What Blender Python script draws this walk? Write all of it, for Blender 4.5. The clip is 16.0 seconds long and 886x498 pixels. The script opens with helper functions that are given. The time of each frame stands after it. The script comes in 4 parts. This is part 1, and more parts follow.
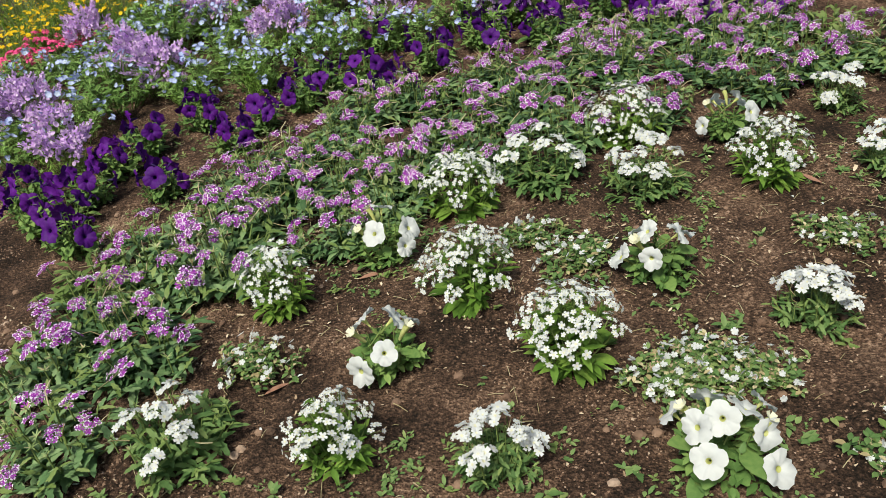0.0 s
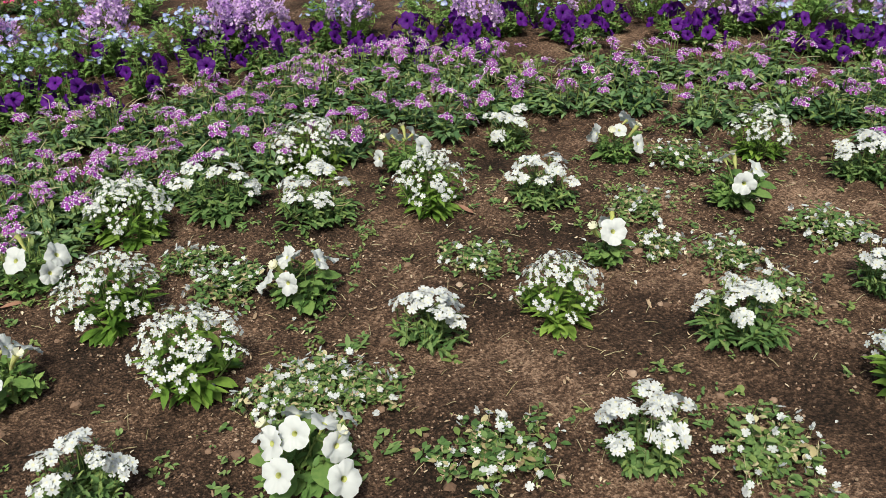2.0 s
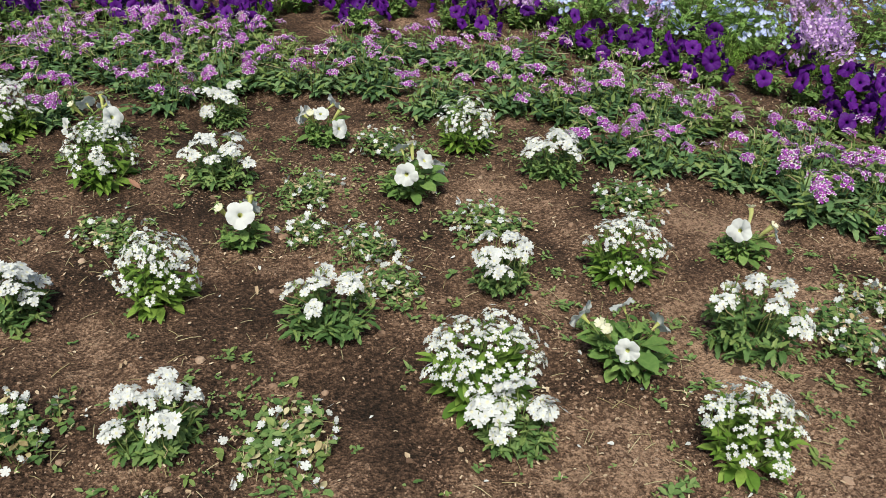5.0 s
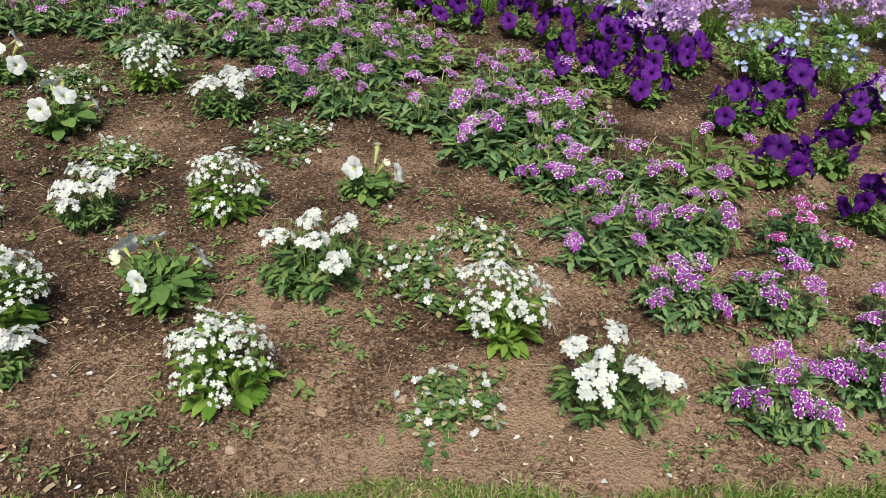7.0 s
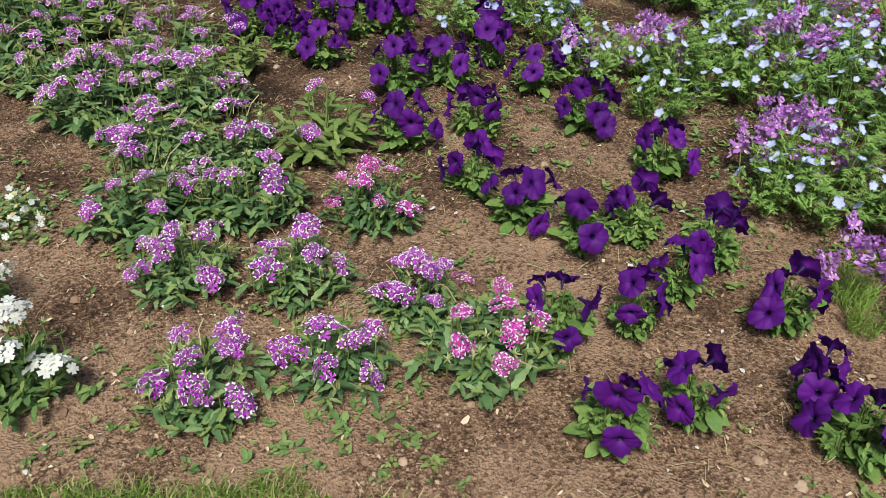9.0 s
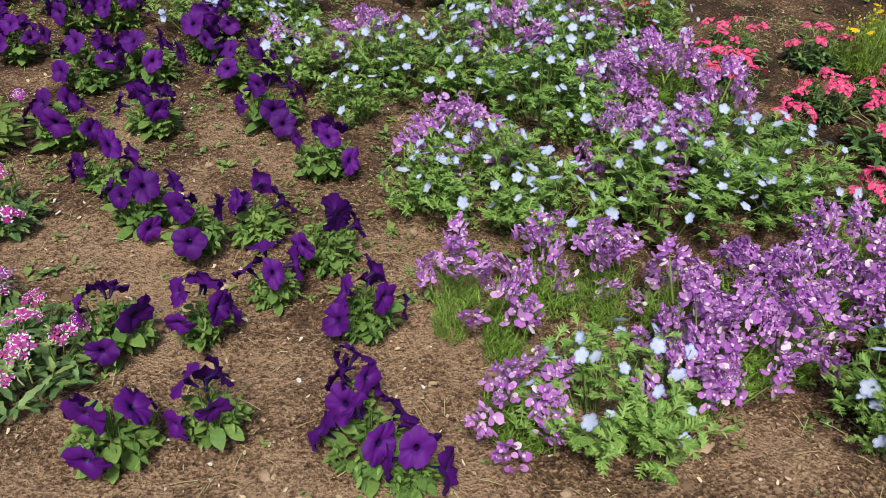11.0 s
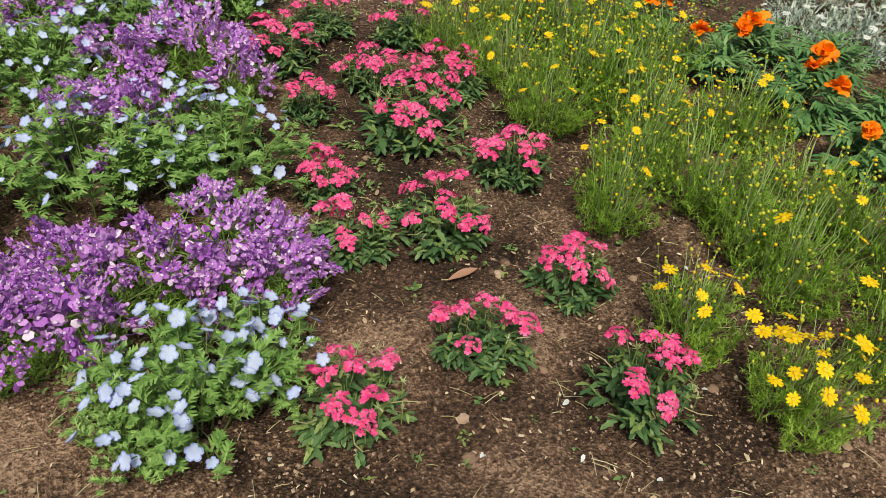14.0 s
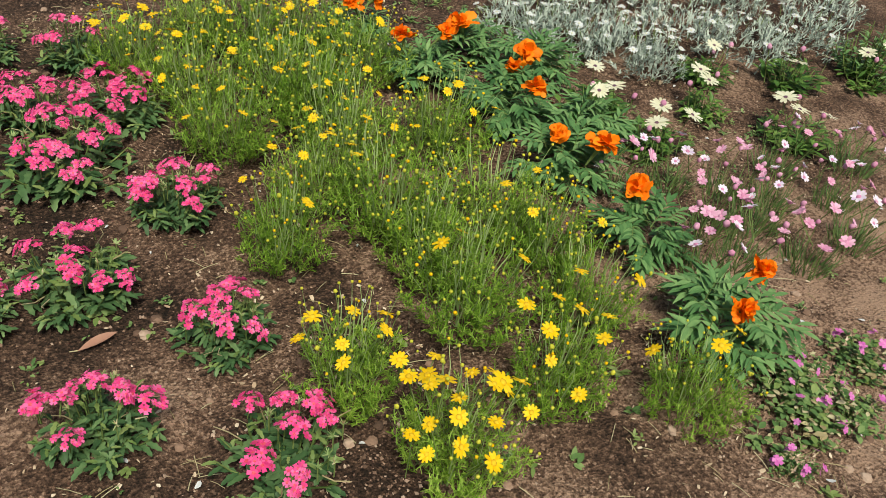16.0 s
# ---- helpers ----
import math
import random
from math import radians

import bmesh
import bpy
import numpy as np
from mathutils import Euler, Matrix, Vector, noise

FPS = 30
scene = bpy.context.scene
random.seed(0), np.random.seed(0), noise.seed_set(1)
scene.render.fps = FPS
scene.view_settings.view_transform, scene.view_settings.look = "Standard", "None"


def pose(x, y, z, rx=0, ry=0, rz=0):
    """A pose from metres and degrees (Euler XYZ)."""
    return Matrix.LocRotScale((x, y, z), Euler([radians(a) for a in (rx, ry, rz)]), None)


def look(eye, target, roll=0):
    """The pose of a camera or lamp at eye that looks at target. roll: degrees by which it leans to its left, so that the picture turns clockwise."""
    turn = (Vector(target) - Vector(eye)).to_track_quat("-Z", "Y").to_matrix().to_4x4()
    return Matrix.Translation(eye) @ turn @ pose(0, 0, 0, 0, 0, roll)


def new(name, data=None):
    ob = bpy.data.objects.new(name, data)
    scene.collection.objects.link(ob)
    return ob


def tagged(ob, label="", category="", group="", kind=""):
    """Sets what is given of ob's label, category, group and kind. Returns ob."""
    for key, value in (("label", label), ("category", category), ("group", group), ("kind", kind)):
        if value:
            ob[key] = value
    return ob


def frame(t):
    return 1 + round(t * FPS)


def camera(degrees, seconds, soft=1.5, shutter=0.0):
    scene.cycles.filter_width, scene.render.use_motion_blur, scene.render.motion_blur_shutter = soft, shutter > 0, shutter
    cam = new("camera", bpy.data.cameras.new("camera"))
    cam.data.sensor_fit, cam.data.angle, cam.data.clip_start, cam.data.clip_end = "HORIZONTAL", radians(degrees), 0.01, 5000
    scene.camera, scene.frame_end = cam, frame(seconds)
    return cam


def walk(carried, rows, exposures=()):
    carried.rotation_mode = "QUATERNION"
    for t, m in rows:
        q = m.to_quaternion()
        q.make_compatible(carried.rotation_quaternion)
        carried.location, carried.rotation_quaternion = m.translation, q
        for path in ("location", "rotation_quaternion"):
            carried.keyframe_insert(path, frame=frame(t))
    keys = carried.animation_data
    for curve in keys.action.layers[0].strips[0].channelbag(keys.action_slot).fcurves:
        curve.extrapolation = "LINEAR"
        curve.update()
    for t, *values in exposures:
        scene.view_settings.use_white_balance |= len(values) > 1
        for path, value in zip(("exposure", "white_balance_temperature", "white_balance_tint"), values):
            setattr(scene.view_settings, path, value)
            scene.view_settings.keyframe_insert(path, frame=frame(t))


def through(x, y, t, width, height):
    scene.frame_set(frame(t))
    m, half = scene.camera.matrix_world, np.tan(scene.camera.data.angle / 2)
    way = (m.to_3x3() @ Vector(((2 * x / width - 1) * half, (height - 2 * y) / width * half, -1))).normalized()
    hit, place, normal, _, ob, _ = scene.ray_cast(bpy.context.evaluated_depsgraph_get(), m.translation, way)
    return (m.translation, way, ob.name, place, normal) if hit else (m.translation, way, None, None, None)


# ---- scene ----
LENS = 57.43
PATH = [
    (0.0, pose(-0.001, -0.001, 1.052, 57.33, 8.38, -2.46)),
    (0.5, pose(0.076, -0.003, 1.044, 57.89, 6.82, -5.55)),
    (1.0, pose(0.174, -0.030, 1.037, 58.29, 5.21, -8.50)),
    (1.5, pose(0.276, -0.065, 1.030, 58.63, 3.54, -11.20)),
    (2.0, pose(0.365, -0.099, 1.029, 58.71, 1.74, -13.44)),
    (2.5, pose(0.449, -0.113, 1.024, 58.62, -0.03, -15.37)),
    (3.0, pose(0.520, -0.061, 1.005, 58.56, -1.74, -16.58)),
    (3.2, pose(0.544, -0.045, 0.998, 58.48, -2.23, -16.71)),
    (5.3, pose(1.161, -0.264, 1.038, 56.95, -3.13, -15.21)),
    (5.5, pose(1.232, -0.273, 1.040, 56.69, -3.14, -15.23)),
    (6.0, pose(1.466, -0.361, 1.037, 55.77, -3.31, -15.38)),
    (6.5, pose(1.679, -0.461, 1.044, 54.92, -3.70, -15.46)),
    (7.0, pose(1.916, -0.487, 1.029, 54.39, -3.54, -15.11)),
    (7.5, pose(2.181, -0.522, 1.020, 54.11, -3.26, -14.60)),
    (8.0, pose(2.436, -0.601, 1.000, 53.85, -2.89, -14.38)),
    (8.5, pose(2.653, -0.625, 0.970, 53.37, -2.64, -14.59)),
    (9.0, pose(2.888, -0.620, 0.961, 53.02, -2.43, -15.00)),
    (9.2, pose(2.966, -0.638, 0.954, 52.90, -2.42, -15.18)),
    (11.3, pose(3.659, -0.807, 0.988, 52.60, -3.45, -17.94)),
    (11.5, pose(3.734, -0.852, 0.992, 52.56, -3.46, -18.15)),
    (12.0, pose(3.907, -0.897, 0.987, 52.22, -3.64, -18.60)),
    (12.5, pose(4.134, -0.882, 0.977, 51.97, -4.00, -18.92)),
    (13.0, pose(4.308, -0.902, 0.979, 51.79, -4.33, -19.30)),
    (13.5, pose(4.453, -0.972, 0.985, 51.60, -4.54, -19.57)),
    (14.0, pose(4.595, -1.044, 1.002, 51.72, -4.90, -20.76)),
    (14.5, pose(4.736, -1.019, 1.003, 51.76, -5.49, -22.83)),
    (15.0, pose(4.853, -1.015, 1.001, 51.90, -6.00, -25.79)),
    (15.5, pose(4.919, -1.027, 1.013, 52.15, -6.63, -29.43)),
    (16.0, pose(4.976, -1.043, 1.016, 52.55, -7.12, -33.19)),
]
# ---- camera ----
cam = camera(LENS, 16.0, soft=0.8)
walk(cam, PATH, exposures=[(0.0, 0.62, 6850, 0), (6.0, 0.62, 6750, 0), (9.0, 0.68, 6750, 0), (12.5, 0.56, 7150, -3), (15.0, 0.54, 7100, 0), (16.0, 0.58, 6900, 0)])

# ---- world and light: bright overcast sky, soft high sun ----
world = bpy.data.worlds.new("overcast_sky")
scene.world = world
world.use_nodes = True
wn = world.node_tree
sky = wn.nodes.new("ShaderNodeTexSky")
sky.sky_type = "NISHITA"
sky.sun_disc = False
sky.sun_elevation = radians(58)
sky.sun_rotation = radians(200)
sky.dust_density = 4.0
wn.links.new(sky.outputs["Color"], wn.nodes["Background"].inputs["Color"])
wn.nodes["Background"].inputs["Strength"].default_value = 0.062
sun = new("sun", bpy.data.lights.new("sun", "SUN"))
sun.data.energy = 2.75
sun.data.angle = radians(13)
sun.data.color = (1.0, 0.95, 0.87)
sun.matrix_world = look((-1.5, -3.5, 8.0), (0.5, 1.0, 0.0))


# ---- materials ----
def material(name):
    m = bpy.data.materials.new(name)
    m.use_nodes = True
    return m, m.node_tree.nodes, m.node_tree.links, m.node_tree.nodes["Principled BSDF"]


def ramp(nodes, stops):
    r = nodes.new("ShaderNodeValToRGB")
    els = r.color_ramp.elements
    while len(els) < len(stops):
        els.new(0.5)
    for e, (p, c) in zip(els, stops):
        e.position, e.color = p, (*c, 1)
    return r


def value_mix(nodes, links, a, b, wa, wb):
    m1 = nodes.new("ShaderNodeMath")
    m1.operation = "MULTIPLY"
    m1.inputs[1].default_value = wa
    links.new(a, m1.inputs[0])
    m2 = nodes.new("ShaderNodeMath")
    m2.operation = "MULTIPLY_ADD"
    m2.inputs[1].default_value = wb
    links.new(b, m2.inputs[0])
    links.new(m1.outputs[0], m2.inputs[2])
    return m2.outputs[0]


def leafy(name, dark, mid, light, rough=0.5, through=0.25, grain=90.0):
    """Leaf or petal tissue: varied leaf by leaf and plant by plant, veined grain, some light passing through."""
    m, nodes, links, bsdf = material(name)
    geo = nodes.new("ShaderNodeNewGeometry")
    info = nodes.new("ShaderNodeObjectInfo")
    coord = nodes.new("ShaderNodeTexCoord")
    tex = nodes.new("ShaderNodeTexNoise")
    tex.inputs["Scale"].default_value = grain
    tex.inputs["Detail"].default_value = 3
    links.new(coord.outputs["Object"], tex.inputs["Vector"])
    v = value_mix(nodes, links, geo.outputs["Random Per Island"], info.outputs["Random"], 0.5, 0.2)
    v = value_mix(nodes, links, v, tex.outputs["Fac"], 1.0, 0.4)
    r = ramp(nodes, [(0.15, dark), (0.5, mid), (0.95, light)])
    links.new(v, r.inputs["Fac"])
    links.new(r.outputs["Color"], bsdf.inputs["Base Color"])
    bsdf.inputs["Roughness"].default_value = rough
    bsdf.inputs["Specular IOR Level"].default_value = 0.22
    bump = nodes.new("ShaderNodeBump")
    bump.inputs["Strength"].default_value = 0.25
    bump.inputs["Distance"].default_value = 0.002
    links.new(tex.outputs["Fac"], bump.inputs["Height"])
    links.new(bump.outputs["Normal"], bsdf.inputs["Normal"])
    tr = nodes.new("ShaderNodeBsdfTranslucent")
    links.new(r.outputs["Color"], tr.inputs["Color"])
    mix = nodes.new("ShaderNodeMixShader")
    mix.inputs["Fac"].default_value = through
    links.new(bsdf.outputs[0], mix.inputs[1])
    links.new(tr.outputs[0], mix.inputs[2])
    links.new(mix.outputs[0], nodes["Material Output"].inputs["Surface"])
    return m


def soil_material():
    m, nodes, links, bsdf = material("garden_soil")
    coord = nodes.new("ShaderNodeTexCoord")
    big = nodes.new("ShaderNodeTexNoise")
    big.inputs["Scale"].default_value = 4.2
    big.inputs["Detail"].default_value = 5
    big.inputs["Roughness"].default_value = 0.6
    fine = nodes.new("ShaderNodeTexNoise")
    fine.inputs["Scale"].default_value = 120.0
    fine.inputs["Detail"].default_value = 7
    fine.inputs["Roughness"].default_value = 0.75
    crumb = nodes.new("ShaderNodeTexVoronoi")
    crumb.inputs["Scale"].default_value = 190.0
    for n in (big, fine, crumb):
        links.new(coord.outputs["Object"], n.inputs["Vector"])
    v = value_mix(nodes, links, big.outputs["Fac"], fine.outputs["Fac"], 0.72, 0.88)
    grit = nodes.new("ShaderNodeSeparateXYZ")
    links.new(crumb.outputs["Color"], grit.inputs[0])
    v = value_mix(nodes, links, v, grit.outputs["X"], 0.95, 0.115)
    # soil colour gets paler towards the lawn, by a weight that varies along x
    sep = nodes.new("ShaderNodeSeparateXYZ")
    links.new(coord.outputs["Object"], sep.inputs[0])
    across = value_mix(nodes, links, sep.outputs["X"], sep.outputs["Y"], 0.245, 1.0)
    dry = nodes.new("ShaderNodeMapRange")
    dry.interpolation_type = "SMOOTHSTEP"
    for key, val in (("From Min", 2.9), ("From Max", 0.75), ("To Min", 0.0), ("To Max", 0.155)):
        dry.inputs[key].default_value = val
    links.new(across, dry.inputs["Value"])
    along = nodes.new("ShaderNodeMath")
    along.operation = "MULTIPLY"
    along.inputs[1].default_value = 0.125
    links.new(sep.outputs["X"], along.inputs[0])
    along_weight = ramp(nodes, [(0.14, (0.04, 0.04, 0.04)), (0.3, (1, 1, 1)), (0.5, (1, 1, 1)), (0.58, (0.2, 0.2, 0.2)), (0.69, (0.1, 0.1, 0.1)), (0.77, (1, 1, 1))])
    links.new(along.outputs[0], along_weight.inputs["Fac"])
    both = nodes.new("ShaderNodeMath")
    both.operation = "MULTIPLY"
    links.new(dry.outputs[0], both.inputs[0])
    links.new(along_weight.outputs["Color"], both.inputs[1])
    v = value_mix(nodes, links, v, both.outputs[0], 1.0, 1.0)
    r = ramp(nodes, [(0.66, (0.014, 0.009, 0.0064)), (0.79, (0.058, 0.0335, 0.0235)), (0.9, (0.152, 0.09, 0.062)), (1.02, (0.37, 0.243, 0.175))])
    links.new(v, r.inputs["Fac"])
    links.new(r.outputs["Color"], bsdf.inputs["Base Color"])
    bsdf.inputs["Roughness"].default_value = 0.92
    bsdf.inputs["Specular IOR Level"].default_value = 0.2
    h = value_mix(nodes, links, fine.outputs["Fac"], crumb.outputs["Distance"], 1.0, 0.8)
    bump = nodes.new("ShaderNodeBump")
    bump.inputs["Strength"].default_value = 0.9
    bump.inputs["Distance"].default_value = 0.009
    links.new(h, bump.inputs["Height"])
    links.new(bump.outputs["Normal"], bsdf.inputs["Normal"])
    return m


def varied(name, stops, rough=0.85, scale=40.0):
    m, nodes, links, bsdf = material(name)
    geo = nodes.new("ShaderNodeNewGeometry")
    info = nodes.new("ShaderNodeObjectInfo")
    coord = nodes.new("ShaderNodeTexCoord")
    tex = nodes.new("ShaderNodeTexNoise")
    tex.inputs["Scale"].default_value = scale
    tex.inputs["Detail"].default_value = 4
    links.new(coord.outputs["Object"], tex.inputs["Vector"])
    v = value_mix(nodes, links, geo.outputs["Random Per Island"], tex.outputs["Fac"], 0.7, 0.35)
    v = value_mix(nodes, links, v, info.outputs["Random"], 1.0, 0.1)
    r = ramp(nodes, stops)
    links.new(v, r.inputs["Fac"])
    links.new(r.outputs["Color"], bsdf.inputs["Base Color"])
    bsdf.inputs["Roughness"].default_value = rough
    bump = nodes.new("ShaderNodeBump")
    bump.inputs["Strength"].default_value = 0.4
    bump.inputs["Distance"].default_value = 0.003
    links.new(tex.outputs["Fac"], bump.inputs["Height"])
    links.new(bump.outputs["Normal"], bsdf.inputs["Normal"])
    return m


SOIL = soil_material()
LAWN = varied("lawn_thatch", [(0.1, (0.06, 0.06, 0.025)), (0.5, (0.135, 0.13, 0.055)), (1.0, (0.28, 0.24, 0.12))], 0.95, 25.0)
CRUMB = varied("soil_crumb", [(0.12, (0.04, 0.024, 0.017)), (0.45, (0.122, 0.071, 0.049)), (0.8, (0.25, 0.158, 0.113)), (1.0, (0.44, 0.33, 0.26))], 0.95, 60.0)
FLAKE = varied("dry_flake", [(0.1, (0.16, 0.095, 0.06)), (0.55, (0.38, 0.28, 0.19)), (1.0, (0.66, 0.55, 0.43))], 0.9, 60.0)
DRY_LEAF = varied("dry_brown_leaf", [(0.1, (0.15, 0.06, 0.04)), (0.5, (0.26, 0.12, 0.085)), (1.0, (0.42, 0.26, 0.18))], 0.75, 35.0)
STRAW = leafy("straw_stalk", (0.2, 0.15, 0.07), (0.38, 0.32, 0.18), (0.55, 0.5, 0.34), 0.7, 0.1)
GRASS = leafy("grass_blade", (0.07, 0.15, 0.02), (0.16, 0.29, 0.05), (0.42, 0.45, 0.18), 0.5, 0.3)
L_VERB = leafy("verbena_leaf", (0.036, 0.085, 0.036), (0.105, 0.195, 0.082), (0.3, 0.42, 0.2), 0.5, 0.22)
L_PINKV = leafy("pink_verbena_leaf", (0.026, 0.066, 0.026), (0.076, 0.15, 0.058), (0.21, 0.31, 0.13), 0.5, 0.2)
L_SPENT = leafy("spent_flower_green", (0.16, 0.24, 0.08), (0.28, 0.38, 0.15), (0.45, 0.52, 0.26), 0.6, 0.3)
L_PALE = leafy("pale_young_leaf", (0.09, 0.15, 0.04), (0.17, 0.25, 0.075), (0.3, 0.37, 0.14), 0.5, 0.3)
L_PET = leafy("petunia_leaf", (0.05, 0.11, 0.03), (0.115, 0.21, 0.06), (0.3, 0.42, 0.13), 0.5, 0.25)
L_DOME = leafy("phlox_leaf", (0.045, 0.105, 0.016), (0.12, 0.225, 0.036), (0.29, 0.41, 0.09), 0.5, 0.25)
L_WEED = leafy("creeping_leaf", (0.04, 0.09, 0.028), (0.105, 0.19, 0.062), (0.25, 0.34, 0.13), 0.6, 0.2)
L_NEMO = leafy("nemophila_leaf", (0.085, 0.175, 0.042), (0.2, 0.35, 0.092), (0.42, 0.58, 0.21), 0.55, 0.35)
L_LIN = leafy("linaria_leaf", (0.08, 0.165, 0.022), (0.185, 0.33, 0.055), (0.32, 0.46, 0.12), 0.5, 0.3)
L_DAISY = leafy("dahlberg_leaf", (0.065, 0.15, 0.012), (0.175, 0.31, 0.03), (0.42, 0.56, 0.12), 0.5, 0.33)
L_MARI = leafy("marigold_leaf", (0.035, 0.1, 0.032), (0.1, 0.215, 0.075), (0.24, 0.38, 0.15), 0.45, 0.2)
L_SILV = leafy("silver_leaf", (0.2, 0.26, 0.21), (0.38, 0.45, 0.39), (0.62, 0.67, 0.61), 0.85, 0.15)
L_OST = leafy("african_daisy_leaf", (0.035, 0.09, 0.018), (0.08, 0.17, 0.035), (0.2, 0.3, 0.07), 0.45, 0.2)
STEM = leafy("green_stem", (0.07, 0.12, 0.03), (0.14, 0.2, 0.06), (0.24, 0.3, 0.1), 0.5, 0.1)
WHITE = leafy("white_petal", (0.56, 0.57, 0.59), (0.67, 0.69, 0.72), (0.76, 0.78, 0.81), 0.6, 0.3, 40)
CREAM = leafy("cream_petal", (0.6, 0.58, 0.4), (0.74, 0.72, 0.55), (0.82, 0.82, 0.68), 0.6, 0.3, 40)
THROAT = leafy("yellow_green_throat", (0.4, 0.45, 0.12), (0.55, 0.58, 0.2), (0.68, 0.68, 0.35), 0.6, 0.3)
VIOLET = leafy("deep_violet_petal", (0.02, 0.001, 0.06), (0.056, 0.003, 0.145), (0.14, 0.01, 0.3), 0.65, 0.14, 45)
VIOLET_EYE = leafy("dark_violet_eye", (0.01, 0.002, 0.04), (0.015, 0.003, 0.06), (0.03, 0.008, 0.1), 0.5, 0.1)
PURPLE = leafy("purple_petal", (0.22, 0.018, 0.33), (0.35, 0.04, 0.45), (0.5, 0.11, 0.55), 0.6, 0.25)
LILAC = leafy("pale_lilac_petal", (0.6, 0.44, 0.73), (0.76, 0.65, 0.83), (0.86, 0.82, 0.88), 0.6, 0.25)
LAVENDER = leafy("pale_lavender_petal", (0.5, 0.26, 0.72), (0.67, 0.43, 0.82), (0.82, 0.65, 0.9), 0.6, 0.3)
MAUVE = leafy("mauve_linaria_petal", (0.31, 0.075, 0.46), (0.5, 0.19, 0.655), (0.71, 0.45, 0.8), 0.6, 0.3)
LIP = leafy("pale_linaria_lip", (0.66, 0.45, 0.78), (0.78, 0.6, 0.85), (0.87, 0.77, 0.9), 0.6, 0.3)
BLUE = leafy("sky_blue_petal", (0.2, 0.24, 0.64), (0.32, 0.37, 0.76), (0.47, 0.52, 0.84), 0.6, 0.3)
PALEBLUE = leafy("pale_blue_petal", (0.34, 0.41, 0.76), (0.49, 0.56, 0.84), (0.66, 0.72, 0.89), 0.6, 0.3)
PINK = leafy("hot_pink_petal", (0.64, 0.03, 0.17), (0.8, 0.075, 0.29), (0.89, 0.22, 0.46), 0.6, 0.25)
PINK_EYE = leafy("coral_red_eye", (0.6, 0.04, 0.1), (0.72, 0.08, 0.14), (0.78, 0.18, 0.2), 0.6, 0.2)
YELLOW = leafy("yellow_ray_petal", (0.76, 0.42, 0.005), (0.85, 0.54, 0.01), (0.9, 0.66, 0.04), 0.6, 0.25)
DISC = leafy("golden_disc", (0.5, 0.28, 0.01), (0.68, 0.42, 0.02), (0.78, 0.55, 0.04), 0.8, 0.05, 300)
BUD = leafy("yellow_green_bud", (0.28, 0.32, 0.03), (0.48, 0.48, 0.05), (0.64, 0.58, 0.08), 0.7, 0.15)
ORANGE = leafy("orange_ruffled_petal", (0.82, 0.13, 0.003), (0.91, 0.215, 0.006), (0.95, 0.32, 0.02), 0.6, 0.25)
PINKISH = leafy("rose_pink_petal", (0.5, 0.14, 0.3), (0.66, 0.28, 0.46), (0.8, 0.52, 0.68), 0.6, 0.25)
DARK_DISC = leafy("dark_flower_disc", (0.06, 0.03, 0.05), (0.12, 0.06, 0.1), (0.25, 0.15, 0.15), 0.8, 0.05, 300)
PLUM = leafy("magenta_verbena_petal", (0.38, 0.015, 0.3), (0.5, 0.04, 0.4), (0.62, 0.12, 0.52), 0.6, 0.25)
MAGENTA = leafy("magenta_petal", (0.5, 0.08, 0.38), (0.64, 0.16, 0.5), (0.75, 0.32, 0.64), 0.6, 0.25)

# ---- mesh tools ----
Z = Vector((0, 0, 1))


class Buf:
    """Collects vertices, faces and material slots of one mesh."""

    def __init__(self, *materials):
        self.v, self.f, self.m, self.materials = [], [], [], materials

    def add(self, verts, faces, mat=0):
        k = len(self.v)
        self.v.extend(verts)
        self.f.extend(tuple(i + k for i in face) for face in faces)
        self.m.extend([mat] * len(faces))

    def mesh(self, name, smooth=True):
        me = bpy.data.meshes.new(name)
        me.from_pydata([tuple(p) for p in self.v], [], self.f)
        for m in self.materials:
            me.materials.append(m)
        me.polygons.foreach_set("material_index", self.m)
        me.polygons.foreach_set("use_smooth", [smooth] * len(self.f))
        me.update()
        return me


def around(d):
    """Two directions across d."""
    s = d.cross(Z)
    if s.length < 1e-3:
        s = Vector((1, 0, 0))
    s.normalize()
    return s, s.cross(d).normalized()


def rand_dir(rng, low=0.0, high=1.0):
    """A direction whose rise lies between low and high (sine of the elevation)."""
    a, z = rng.uniform(0, math.tau), rng.uniform(low, high)
    c = math.sqrt(max(0, 1 - z * z))
    return Vector((c * math.cos(a), c * math.sin(a), z))


OVATE = (0.12, 0.75, 1.0, 0.8, 0.05)
LANCE = (0.15, 0.8, 1.0, 0.6, 0.03)
TOOTHED = (0.15, 0.8, 0.6, 1.0, 0.6, 0.65, 0.03)
SPOON = (0.1, 0.2, 0.75, 1.0, 0.7, 0.1)


def leaf(b, o, d, up, length, width, shape=OVATE, droop=0.25, fold=0.2, mat=0):
    side = d.cross(up)
    if side.length < 1e-3:
        side = around(d)[0]
    side.normalize()
    n = side.cross(d).normalized()
    rows, verts, faces = len(shape) - 1, [], []
    for i, w in enumerate(shape):
        t = i / rows
        p = o + d * (length * t) - n * (droop * length * t * t)
        half = width * 0.5 * w
        verts += [p - side * half + n * (fold * half), p, p + side * half + n * (fold * half)]
        if i:
            k = 3 * i
            faces += [(k - 3, k - 2, k + 1, k), (k - 2, k - 1, k + 2, k + 1)]
    b.add(verts, faces, mat)


